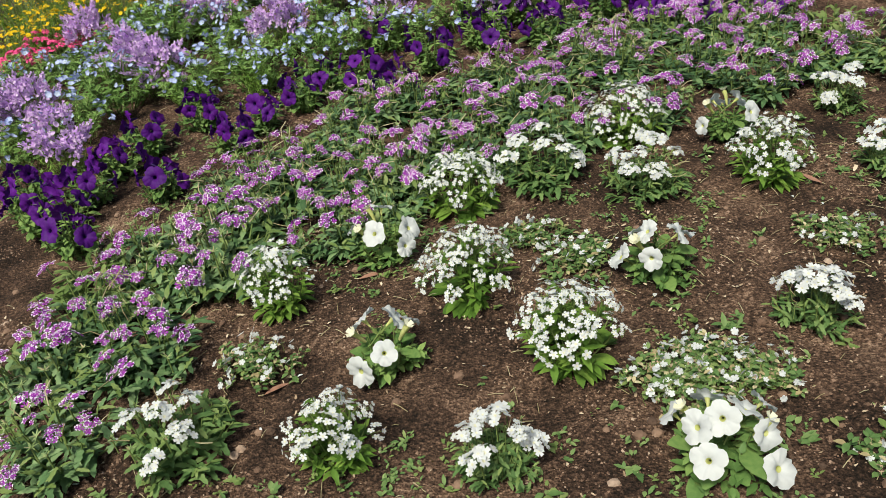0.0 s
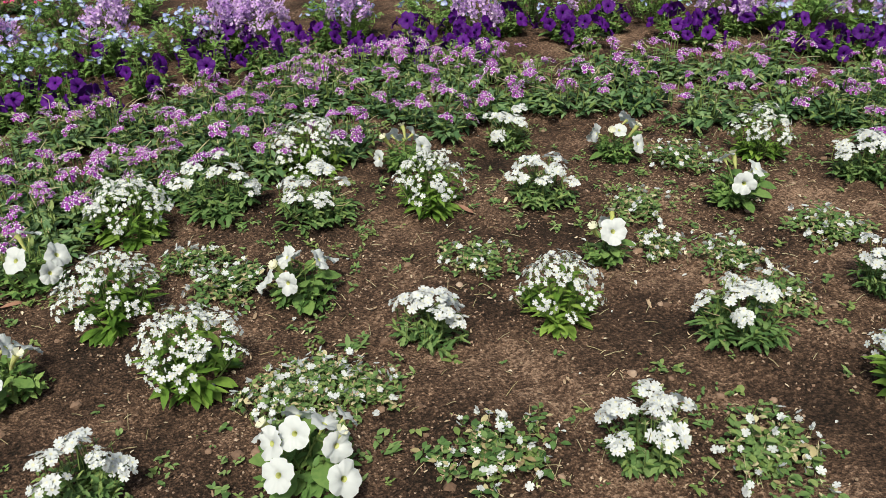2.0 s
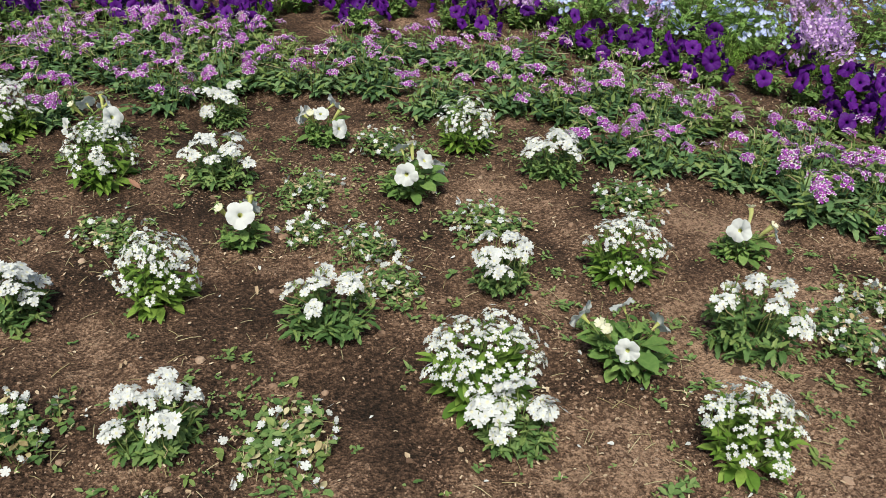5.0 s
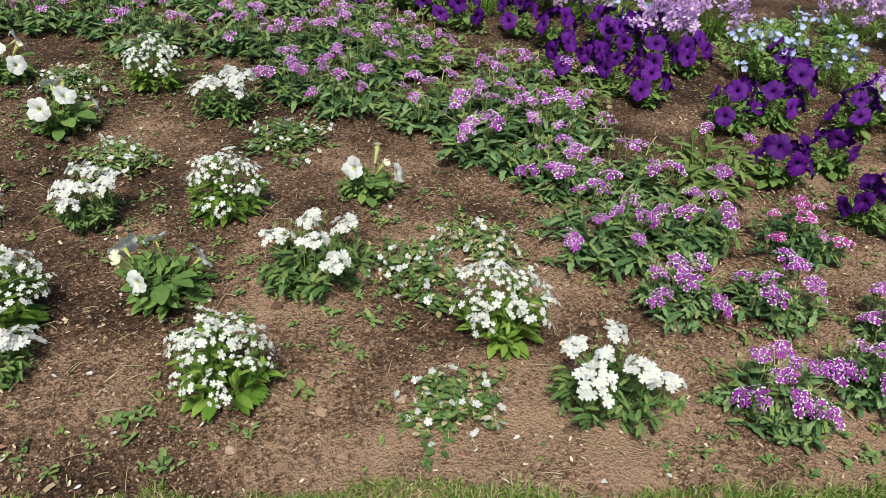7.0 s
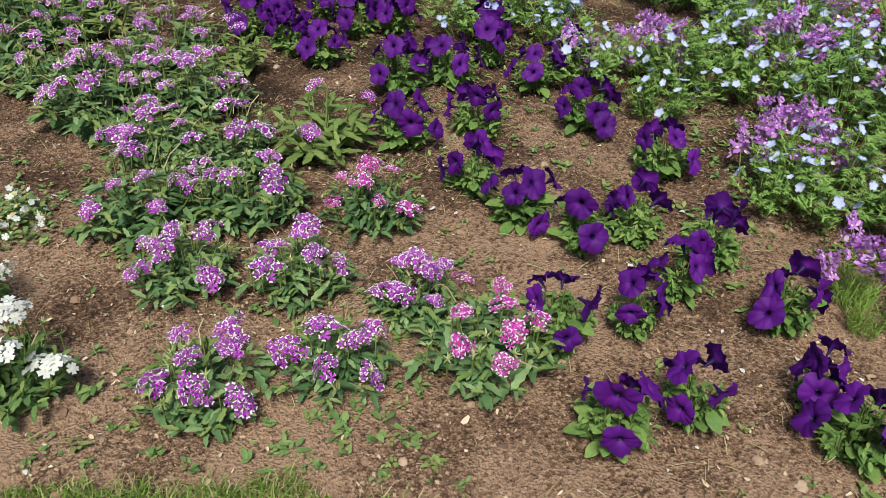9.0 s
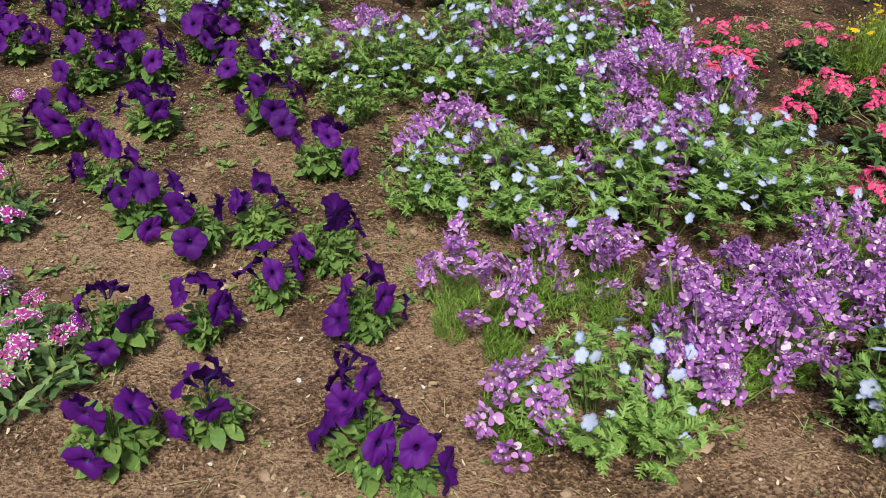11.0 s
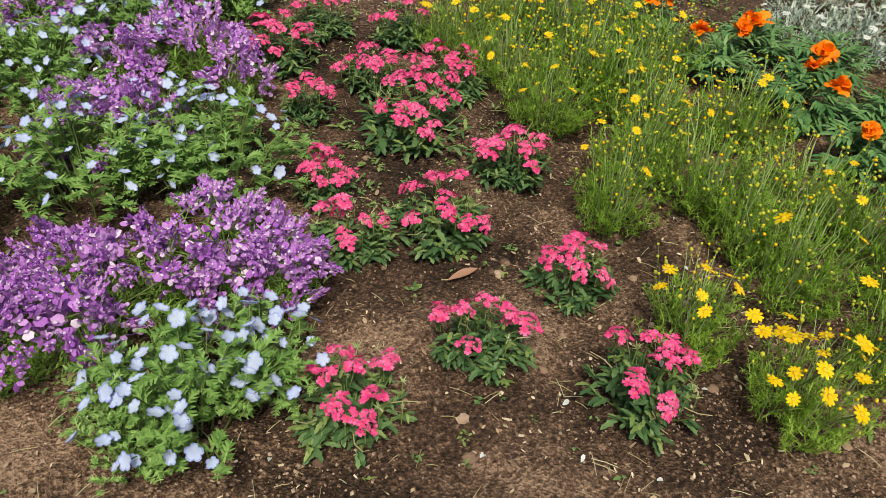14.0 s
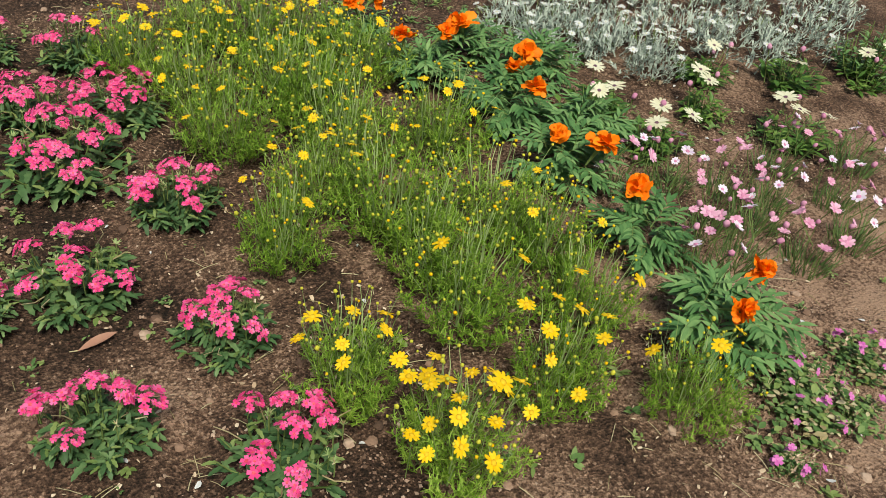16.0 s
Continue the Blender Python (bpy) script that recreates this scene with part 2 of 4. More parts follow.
def strip(b, points, width, mat=0, side=None):
    """A thin tapering blade along the points."""
    d = points[-1] - points[0]
    s = side or around(d.normalized())[0]
    n, verts, faces = len(points) - 1, [], []
    for i, p in enumerate(points):
        w = width * 0.5 * (1 - 0.75 * i / n)
        verts += [p - s * w, p + s * w]
        if i:
            k = 2 * i
            faces.append((k - 2, k - 1, k + 1, k))
    b.add(verts, faces, mat)


def tube(b, points, r0, r1, mat=0, sides=4):
    verts, faces, n = [], [], len(points) - 1
    for i, p in enumerate(points):
        d = (points[min(i + 1, n)] - points[max(i - 1, 0)]).normalized()
        s, u = around(d)
        r = r0 + (r1 - r0) * i / n
        for k in range(sides):
            a = math.tau * k / sides
            verts.append(p + s * (r * math.cos(a)) + u * (r * math.sin(a)))
        if i:
            for k in range(sides):
                j = (k + 1) % sides
                faces.append(((i - 1) * sides + k, (i - 1) * sides + j, i * sides + j, i * sides + k))
    b.add(verts, faces, mat)


def blob(b, c, rx, rz, mat=0, seg=6, rings=3, rng=None):
    """A small rounded lump."""
    verts, faces = [c + Vector((0, 0, -rz))], []
    for i in range(1, rings + 1):
        a = math.pi * i / (rings + 1) - math.pi / 2
        for k in range(seg):
            t = math.tau * k / seg
            q = rng.uniform(0.75, 1.2) if rng else 1.0
            verts.append(c + Vector((rx * q * math.cos(a) * math.cos(t), rx * q * math.cos(a) * math.sin(t), rz * math.sin(a))))
    verts.append(c + Vector((0, 0, rz)))
    top = len(verts) - 1
    for k in range(seg):
        j = (k + 1) % seg
        faces.append((0, 1 + j, 1 + k))
        for i in range(rings - 1):
            faces.append((1 + i * seg + k, 1 + i * seg + j, 1 + (i + 1) * seg + j, 1 + (i + 1) * seg + k))
        faces.append((top, 1 + (rings - 1) * seg + k, 1 + (rings - 1) * seg + j))
    b.add(verts, faces, mat)


def floret(b, c, n, size, petals, inner, outer, notch=0.1, cup=0.15, spin=0.0, split=0.45, wide=0.95, rng=None):
    """A small flat flower facing n: each petal has an inner and an outer field."""
    s, u = around(n)
    for k in range(petals):
        a = spin + math.tau * k / petals
        d = s * math.cos(a) + u * math.sin(a)
        e = n.cross(d)
        w = size * math.sin(math.pi / petals) * wide
        p1 = c + d * (size * split) + n * (size * cup * 0.4)
        tip = c + d * (size * (1 - notch)) + n * (size * cup)
        left, right = d * (size * 0.9) + e * w * 0.8, d * (size * 0.9) - e * w * 0.8
        b.add([c, p1 + e * w * 0.62, p1 - e * w * 0.62], [(0, 2, 1)], inner)
        b.add([p1 + e * w * 0.62, p1 - e * w * 0.62, c + right + n * (size * cup), tip, c + left + n * (size * cup)], [(0, 1, 2, 3, 4)], inner if rng and rng.random() < 0.16 else outer)


def part(name, me, parent, m=None, label=""):
    ob = new(name, me)
    ob.parent = parent
    if m is not None:
        ob.matrix_basis = m
    if label:
        ob["label"] = label
    return ob


def facing(pos, n, spin, scale=1.0):
    """A local pose at pos whose z points along n."""
    q = n.to_track_quat("Z", "Y").to_matrix().to_4x4()
    return Matrix.Translation(pos) @ q @ pose(0, 0, 0, 0, 0, math.degrees(spin)) @ Matrix.Diagonal((scale, scale, scale, 1))


# ---- ground ----
def edge(x):
    """The line where the lawn meets the bed."""
    u = x - 1.55
    return 0.38 - 0.2 * u - 0.014 * u * u - min(0.12, max(0.0, 0.09 * (x - 2.7)))


def ground_z(x, y):
    if not (-6 < x < 12 and -4 < y < 9):
        return 0.0
    z = 0.012 * noise.noise((x * 2.3, y * 2.3, 0)) + 0.008 * noise.noise((x * 7, y * 7, 4)) + 0.012 * noise.noise((x * 19, y * 19, 9))
    return z


def spaced(lo, hi, a, b, step, far):
    """Coordinates from lo to hi, dense between a and b, growing outwards."""
    out = [a + step * i for i in range(int((b - a) / step) + 1)]
    d = step
    while out[0] > lo:
        d *= far
        out.insert(0, max(lo, out[0] - d))
    d = step
    while out[-1] < hi:
        d *= far
        out.append(min(hi, out[-1] + d))
    return out


def build_ground():
    xs = spaced(-600, 600, -2.6, 8.2, 0.024, 1.6)
    ys = spaced(-600, 600, -1.0, 4.6, 0.024, 1.6)
    verts = [(x, y, ground_z(x, y)) for y in ys for x in xs]
    n = len(xs)
    faces, mats = [], []
    for j in range(len(ys) - 1):
        for i in range(n - 1):
            faces.append((j * n + i, j * n + i + 1, (j + 1) * n + i + 1, (j + 1) * n + i))
            x, y = xs[i], ys[j]
            mats.append(1 if y < edge(x) - 0.03 + 0.05 * noise.noise((x * 4, y * 4, 2)) + 0.03 * noise.noise((x * 15, y * 15, 2)) or x > 14 or x < -8 or y > 8 else 0)
    me = bpy.data.meshes.new("ground")
    me.from_pydata(verts, [], faces)
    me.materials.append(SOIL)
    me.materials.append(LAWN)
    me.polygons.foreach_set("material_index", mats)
    me.polygons.foreach_set("use_smooth", [True] * len(faces))
    tagged(new("ground", me), "brown crumbly garden soil bed bordered by a mown lawn", "ground", kind="structure")


build_ground()

# ---- plants: meshes shared by the plants of a kind ----
R0 = 0.1  # the radius to which foliage is modelled


def leafy_stems(b, rng, stems, height, spread, leaves, size, width, shape, droop, mat, stem_mat, tip_mat=None, low=0.0):
    """Stems leaning out from the base with pairs of leaves along them."""
    for _ in range(stems):
        a, rad = rng.uniform(0, math.tau), spread * math.sqrt(rng.random())
        out = Vector((math.cos(a), math.sin(a), 0))
        top = out * rad + Z * (height * (1 - 0.55 * (rad / spread) ** 2) * rng.uniform(0.75, 1.1))
        foot = out * (rad * 0.35)
        mid = (foot + top) * 0.5 + out * (rad * 0.12)
        tube(b, [foot - Z * 0.01, mid, top], 0.0022, 0.0014, stem_mat, 3)
        for i in range(leaves):
            t = low + (1 - low) * (i + rng.random()) / leaves
            p = foot.lerp(mid, 2 * t) if t < 0.5 else mid.lerp(top, 2 * t - 1)
            d = rand_dir(rng, -0.15, 0.6) + out * 0.5
            d.normalize()
            k = rng.uniform(0.65, 1.15) * (1.0 if t < 0.8 else 0.7)
            m = tip_mat if tip_mat is not None and t > 0.85 else mat
            leaf(b, p, d, Z, size * k, width * k, shape, droop * rng.uniform(0.4, 1.6), rng.uniform(0.05, 0.35), m)


def variants(count, maker, name):
    return [maker(random.Random(f"{name} {i}")).mesh(name) for i in range(count)]


def verbena_foliage(rng, green=None, stems=42, shape=None):
    b = Buf(green or L_VERB, STEM, L_PALE, STRAW, L_SPENT)
    leafy_stems(b, rng, stems, 0.09, 0.108, 8, 0.034, 0.0135, shape or TOOTHED, 0.3, 0, 1, 2)
    for _ in range(5):
        d = rand_dir(rng, 0.2, 0.9)
        p = Vector((d.x * 0.08, d.y * 0.08, 0.05 + 0.04 * d.z))
        tube(b, [p, p + d * 0.025, p + d * 0.04 + rand_dir(rng, -0.3, 0.3) * 0.012], 0.0014, 0.001, 3, 3)
    for _ in range(11):
        a, rad = rng.uniform(0, math.tau), 0.098 * math.sqrt(rng.random())
        c = Vector((math.cos(a) * rad, math.sin(a) * rad, 0.112 - 3.6 * rad * rad + rng.uniform(-0.006, 0.008)))
        tube(b, [c - Z * 0.035, c], 0.0014, 0.0016, 1, 3)
        for _ in range(9):
            d = rand_dir(rng, 0.0, 1.0)
            strip(b, [c, c + d * rng.uniform(0.007, 0.013)], 0.0036, 4 if rng.random() < 0.8 else 3)
    return b


def sparse_verbena_foliage(rng):
    b = Buf(L_PALE, STEM, L_PALE, STRAW)
    leafy_stems(b, rng, 18, 0.095, 0.1, 6, 0.045, 0.016, TOOTHED, 0.2, 0, 1, 2)
    return b


def dome_foliage(rng):
    b = Buf(L_DOME, STEM)
    leafy_stems(b, rng, 30, 0.13, 0.085, 7, 0.038, 0.013, LANCE, 0.15, 0, 1)
    for _ in range(22):
        d = rand_dir(rng, 0.05, 0.35)
        leaf(b, Vector((d.x * 0.04, d.y * 0.04, 0.012)), d, Z, 0.046, 0.02, OVATE, 0.35, 0.15, 0)
    return b


def petunia_body(rng):
    b = Buf(L_PET, STEM)
    leafy_stems(b, rng, 30, 0.1, 0.08, 7, 0.027, 0.0135, (0.15, 0.9, 0.85, 0.1), 0.25, 0, 1)
    return b


def broad_leaf(rng):
    b = Buf(L_PET)
    leaf(b, Vector((0, 0, 0)), Vector((1, 0, 0.12)).normalized(), Z, 0.062, 0.034, (0.1, 0.3, 0.85, 1.0, 0.8, 0.15), rng.uniform(0.2, 0.5), rng.uniform(0.05, 0.3))
    return b


def sprawl_foliage(rng):
    """A flat, gappy mat of small leaves with an uneven rim."""
    b = Buf(L_WEED, STEM, STRAW, L_PALE)
    ph = rng.uniform(0, 6)
    for _ in range(125):
        a = rng.uniform(0, math.tau)
        rad = 0.108 * rng.random() ** 0.6 * (0.75 + 0.3 * math.sin(2 * a + ph) + 0.24 * math.sin(5 * a + 2 * ph))
        p = Vector((math.cos(a) * rad, math.sin(a) * rad, 0))
        q = p + Vector((rng.uniform(-0.024, 0.024), rng.uniform(-0.024, 0.024), rng.uniform(0.008, 0.045) * (1.15 - 5 * max(0.0, rad))))
        strip(b, [p - Z * 0.004, q], 0.0022, rng.choice((1, 1, 2)))
        for _ in range(4):
            d = rand_dir(rng, -0.1, 0.55)
            k = rng.uniform(0.45, 1.25)
            leaf(b, p.lerp(q, rng.uniform(0.4, 1)) + d * 0.003, d, Z, 0.0165 * k, 0.0105 * k, (0.15, 0.9, 0.9, 0.1), 0.2, 0.2, rng.choice((0, 0, 0, 0, 3, 2)))
    return b


def feathery(b, rng, p, d, length, mat, leaflets=5, width=0.0028, reach=0.4):
    q = p + d * length
    strip(b, [p, p.lerp(q, 0.5) + rand_dir(rng, -1, 1) * length * 0.06, q], width, mat)
    for i in range(leaflets):
        t = 0.25 + 0.7 * i / leaflets
        e = (d * 0.7 + rand_dir(rng, -0.7, 0.9)).normalized()
        o = p.lerp(q, t)
        strip(b, [o, o + e * (length * reach * (1.1 - 0.6 * t))], width * 0.9, mat)


def pinnate(b, rng, p, d, length, mat, pairs=4, width=0.0037):
    """A leaf cut into paired lobes, arching over."""
    s = d.cross(Z)
    s = s.normalized() if s.length > 1e-3 else Vector((1, 0, 0))
    q = p + d * length - Z * (0.2 * length)
    mid = p.lerp(q, 0.5) + Z * (0.1 * length)
    strip(b, [p, mid, q], width * 0.7, mat, s)
    for i in range(pairs):
        t = 0.25 + 0.7 * i / pairs
        o = p.lerp(mid, 2 * t) if t < 0.5 else mid.lerp(q, 2 * t - 1)
        for sg in (-1, 1):
            e = (d * rng.uniform(0.5, 0.9) + s * sg + Z * rng.uniform(-0.3, 0.3)).normalized()
            strip(b, [o, o + e * (length * 0.36 * (1.15 - 0.6 * t))], width, mat)


def nemo_foliage(rng):
    b = Buf(L_NEMO, STEM)
    for _ in range(40):
        a, rad = rng.uniform(0, math.tau), 0.106 * math.sqrt(rng.random())
        out = Vector((math.cos(a), math.sin(a), 0))
        foot = out * rad * 0.4
        top = out * rad * rng.uniform(0.9, 1.12) + Z * (0.105 * (1 - 0.6 * (rad / 0.106) ** 2) * rng.uniform(0.8, 1.1))
        mid = foot.lerp(top, 0.5) + Z * 0.012
        tube(b, [foot - Z * 0.005, mid, top], 0.0014, 0.0009, 1, 3)
        for i in range(9):
            t = 0.15 + 0.85 * (i + rng.random()) / 9
            p = foot.lerp(mid, 2 * t) if t < 0.5 else mid.lerp(top, 2 * t - 1)
            pinnate(b, rng, p, (rand_dir(rng, 0.0, 0.75) + out * 0.35).normalized(), rng.uniform(0.014, 0.027), 0)
    return b


def linaria_foliage(rng):
    """Thin upright stems set with narrow spreading leaves."""
    b = Buf(L_LIN, STEM)
    for _ in range(75):
        a, rad = rng.uniform(0, math.tau), 0.1 * math.sqrt(rng.random())
        out = Vector((math.cos(a), math.sin(a), 0))
        foot = out * rad * 0.65
        top = out * rad * rng.uniform(0.85, 1.3) + Z * rng.uniform(0.06, 0.13) * (1.15 - 0.5 * rad / 0.1)
        strip(b, [foot - Z * 0.004, foot.lerp(top, 0.55) + Z * 0.01, top], 0.0022, 1, rand_dir(rng, -0.1, 0.1))
        for i in range(10):
            p = foot.lerp(top, 0.1 + 0.88 * (i + rng.random()) / 10)
            d = (rand_dir(rng, -0.1, 0.6) + Z * 0.35).normalized()
            n = rng.uniform(0.016, 0.03)
            strip(b, [p, p + d * n * 0.55, p + d * n - Z * n * 0.2], 0.0034, 0)
    return b


def daisy_foliage(rng):
    """Upright stems crowded with thread-fine leaves, and bud stalks standing clear of them."""
    b = Buf(L_DAISY, STEM, BUD, YELLOW, L_SPENT)
    for _ in range(74):
        a, rad = rng.uniform(0, math.tau), 0.104 * math.sqrt(rng.random())
        out = Vector((math.cos(a), math.sin(a), 0))
        foot = out * rad * 0.55
        top = out * rad * rng.uniform(0.9, 1.1) + Z * (0.125 * (1 - 0.5 * (rad / 0.104) ** 2) * rng.uniform(0.75, 1.12))
        strip(b, [foot, foot.lerp(top, 0.5) + Z * 0.006, top], 0.002, 1)
        for i in range(8):
            p = foot.lerp(top, 0.12 + 0.88 * (i + rng.random()) / 8)
            feathery(b, rng, p, (rand_dir(rng, 0.1, 0.9) + Z * 0.3 + out * 0.2).normalized(), rng.uniform(0.014, 0.026), 0, 6, 0.0021, 0.55)
    for _ in range(46):
        a, rad = rng.uniform(0, math.tau), 0.1 * math.sqrt(rng.random())
        out = Vector((math.cos(a), math.sin(a), 0))
        p = out * rad * 0.8 + Z * 0.06
        q = out * rad * 1.15 + Z * rng.uniform(0.12, 0.18) * (1.05 - 2.0 * rad)
        strip(b, [p, p.lerp(q, 0.6) + rand_dir(rng, -0.1, 0.1) * 0.008, q], 0.0024, 4)
        blob(b, q, rng.uniform(0.0022, 0.0036), 0.0026, 2 if rng.random() < 0.75 else 3, 5, 2)
    return b


def marigold_foliage(rng):
    b = Buf(L_MARI, STEM)
    for _ in range(58):
        a, rad = rng.uniform(0, math.tau), 0.1 * math.sqrt(rng.random())
        out = Vector((math.cos(a), math.sin(a), 0))
        p = out * rad * 0.5 + Z * (0.1 * (1 - 0.5 * (rad / 0.1) ** 2) * rng.uniform(0.2, 1))
        d = (rand_dir(rng, -0.1, 0.7) + out * 0.6).normalized()
        length = rng.uniform(0.04, 0.06)
        s = (around(d)[0] + rand_dir(rng, -0.4, 0.4) * 0.3).normalized()
        strip(b, [p, p + d * length], 0.002, 1)
        for i in range(4):
            o = p + d * (length * (0.25 + 0.2 * i))
            for sgn in (-1, 1):
                leaf(b, o, (d * rng.uniform(0.7, 1.2) + s * sgn).normalized(), Z, rng.uniform(0.022, 0.034), 0.0085, LANCE, rng.uniform(0.1, 0.5), 0.25, 0)
        leaf(b, p + d * length, d, Z, 0.03, 0.009, LANCE, 0.3, 0.2, 0)
    return b


def osteo_foliage(rng):
    b = Buf(L_OST, STEM)
    leafy_stems(b, rng, 26, 0.08, 0.095, 7, 0.042, 0.013, SPOON, 0.1, 0, 1)
    return b


def dianthus_foliage(rng):
    b = Buf(L_WEED, STEM)
    for _ in range(130):
        a, rad = rng.uniform(0, math.tau), 0.09 * math.sqrt(rng.random())
        out = Vector((math.cos(a), math.sin(a), 0))
        p = out * rad * 0.7
        d = (Z + out * 0.5 + rand_dir(rng, -0.2, 0.2) * 0.4).normalized()
        q = p + d * rng.uniform(0.03, 0.085)
        strip(b, [p, p.lerp(q, 0.5), q], 0.0034, rng.choice((0, 0, 1)), rand_dir(rng, -0.1, 0.1))
    return b


def silver_foliage(rng):
    """A woolly cushion of short pale twigs with small forked leaves."""
    b = Buf(L_SILV, L_SILV)
    for _ in range(150):
        a, rad = rng.uniform(0, math.tau), 0.1 * math.sqrt(rng.random())
        out = Vector((math.cos(a), math.sin(a), 0))
        p = out * rad * 0.85 + Z * (0.1 * (1 - 0.5 * (rad / 0.1) ** 2) * rng.uniform(0.0, 0.75))
        d = (Z * 0.8 + out * 0.5 + rand_dir(rng, -0.5, 0.5) * 0.7).normalized()
        feathery(b, rng, p, d, rng.uniform(0.022, 0.036), 0, 6, 0.0036, 0.42)
    return b


def shrub_foliage(rng):
    b = Buf(L_MARI, STEM)
    leafy_stems(b, rng, 46, 0.15, 0.1, 8, 0.03, 0.011, LANCE, 0.1, 0, 1)
    return b


# ---- flowers ----
def petunia_flower(rng, petal, throat, size=0.034):
    """A ruffled trumpet with five lobes, a tube and a green calyx; its mouth faces z."""
    b = Buf(petal, throat, STEM)
    seg, verts, faces, mats = 30, [], [], []
    ph, nod = rng.uniform(0, 6), rng.uniform(-0.15, 0.15)
    rings = ((0.05, -0.75), (0.1, -0.4), (0.17, -0.1), (0.42, 0.04), (0.72, 0.08), (1.0, 0.02))
    for i, (r, z) in enumerate(rings):
        for k in range(seg):
            a = math.tau * k / seg
            lobe = abs(math.cos(2.5 * a))
            rr = r * (1 - (0.17 * (1 - lobe) ** 2 if i > 3 else 0.0)) * (1 + 0.05 * math.sin(3 * a + ph) * (i > 3))
            ruffle = (0.1 * math.sin(11 * a + ph) + 0.13 * math.sin(3 * a + 2 * ph)) * max(0, i - 3) / 2
            fold = -0.08 * (1 - lobe) ** 3 * (i > 2)
            verts.append(Vector((size * rr * math.cos(a), size * rr * math.sin(a), size * (z + ruffle + fold + nod * rr * math.cos(a + ph)))))
    for i in range(len(rings) - 1):
        for k in range(seg):
            j = (k + 1) % seg
            faces.append((i * seg + k, i * seg + j, (i + 1) * seg + j, (i + 1) * seg + k))
            mats.append(1 if i < 2 else 0)
    b.v, b.f, b.m = verts, faces, mats
    return b


def petunia_calyx(rng, size=0.034):
    """The green stalk and sepals under a trumpet."""
    b = Buf(STEM)
    tube(b, [Vector((0, 0, -size * 0.7)), Vector((0, 0, -size * 1.3)), Vector((0.004, 0, -size * 2.0))], size * 0.1, size * 0.04, 0, 5)
    for k in range(5):
        a = math.tau * k / 5
        d = Vector((math.cos(a) * 0.5, math.sin(a) * 0.5, 1)).normalized()
        leaf(b, Vector((0, 0, -size * 1.25)), d, -Z, size * 0.45, size * 0.14, LANCE, 0.1, 0.1, 0)
    return b


def disc_mesh(rng, mat, radius):
    b = Buf(mat)
    blob(b, Vector((0, 0, radius * 0.15)), radius, radius * 0.55, 0, 8, 3)
    return b


def petunia_trumpet(rng):
    """A faded flower seen as a long yellow-green tube."""
    b = Buf(CREAM, THROAT)
    tube(b, [Vector((0, 0, -0.02)), Vector((0, 0, -0.005)), Vector((0.002, 0, 0.01)), Vector((0.006, 0, 0.02))], 0.003, 0.007, 1, 6)
    floret(b, Vector((0.006, 0, 0.02)), Vector((0.2, 0, 1)).normalized(), 0.012, 5, 0, 0, 0.1, 0.7)
    return b


def verbena_head(rng, eye, rim, size=0.026, split=0.45, count=14, petal=0.0105):
    """A loose, nearly flat head of five-lobed florets on a stalk."""
    b = Buf(eye, rim, STEM)
    sx, sy = rng.uniform(0.85, 1.15), rng.uniform(0.75, 1.05)
    for i in range(count):
        r = math.sqrt((i + 0.4) / count) * rng.uniform(0.88, 1.12)
        a = i * 2.39996 + rng.uniform(-0.3, 0.3)
        n = (Vector((math.cos(a) * r * 0.75, math.sin(a) * r * 0.75, 1)) + rand_dir(rng, -0.4, 0.4) * 0.45).normalized()
        c = Vector((math.cos(a) * r * size * 0.9 * sx, math.sin(a) * r * size * 0.9 * sy, size * (0.16 - 0.3 * r * r) + rng.uniform(-0.004, 0.005)))
        floret(b, c, n, petal * rng.uniform(0.75, 1.12), 5, 0, 1, 0.14, rng.uniform(-0.05, 0.25), rng.uniform(0, 6), min(0.85, split * rng.uniform(0.8, 1.2)), 0.74, rng if split > 0.4 else None)
        if i % 2:
            strip(b, [Vector((0, 0, -0.014)), c], 0.0022, 2)
    tube(b, [Vector((0, 0, -0.045)), Vector((0.002, 0, -0.02)), Vector((0, 0, 0))], 0.0016, 0.002, 2, 4)
    return b


def dome_cluster(rng):
    """A loose spray of small white five-petalled flowers."""
    b = Buf(CREAM, WHITE, STEM)
    for i in range(6):
        a = math.tau * i / 6 + rng.uniform(-0.5, 0.5)
        r = rng.uniform(0.004, 0.018)
        n = Vector((math.cos(a) * 0.5, math.sin(a) * 0.5, 1)).normalized()
        c = Vector((math.cos(a) * r, math.sin(a) * r, rng.uniform(-0.006, 0.004)))
        floret(b, c, n, rng.uniform(0.0056, 0.0074), 5, 0, 1, 0.0, 0.12, rng.uniform(0, 6), 0.25, 0.72)
        strip(b, [Vector((0, 0, -0.03)), c], 0.0016, 2)
    return b


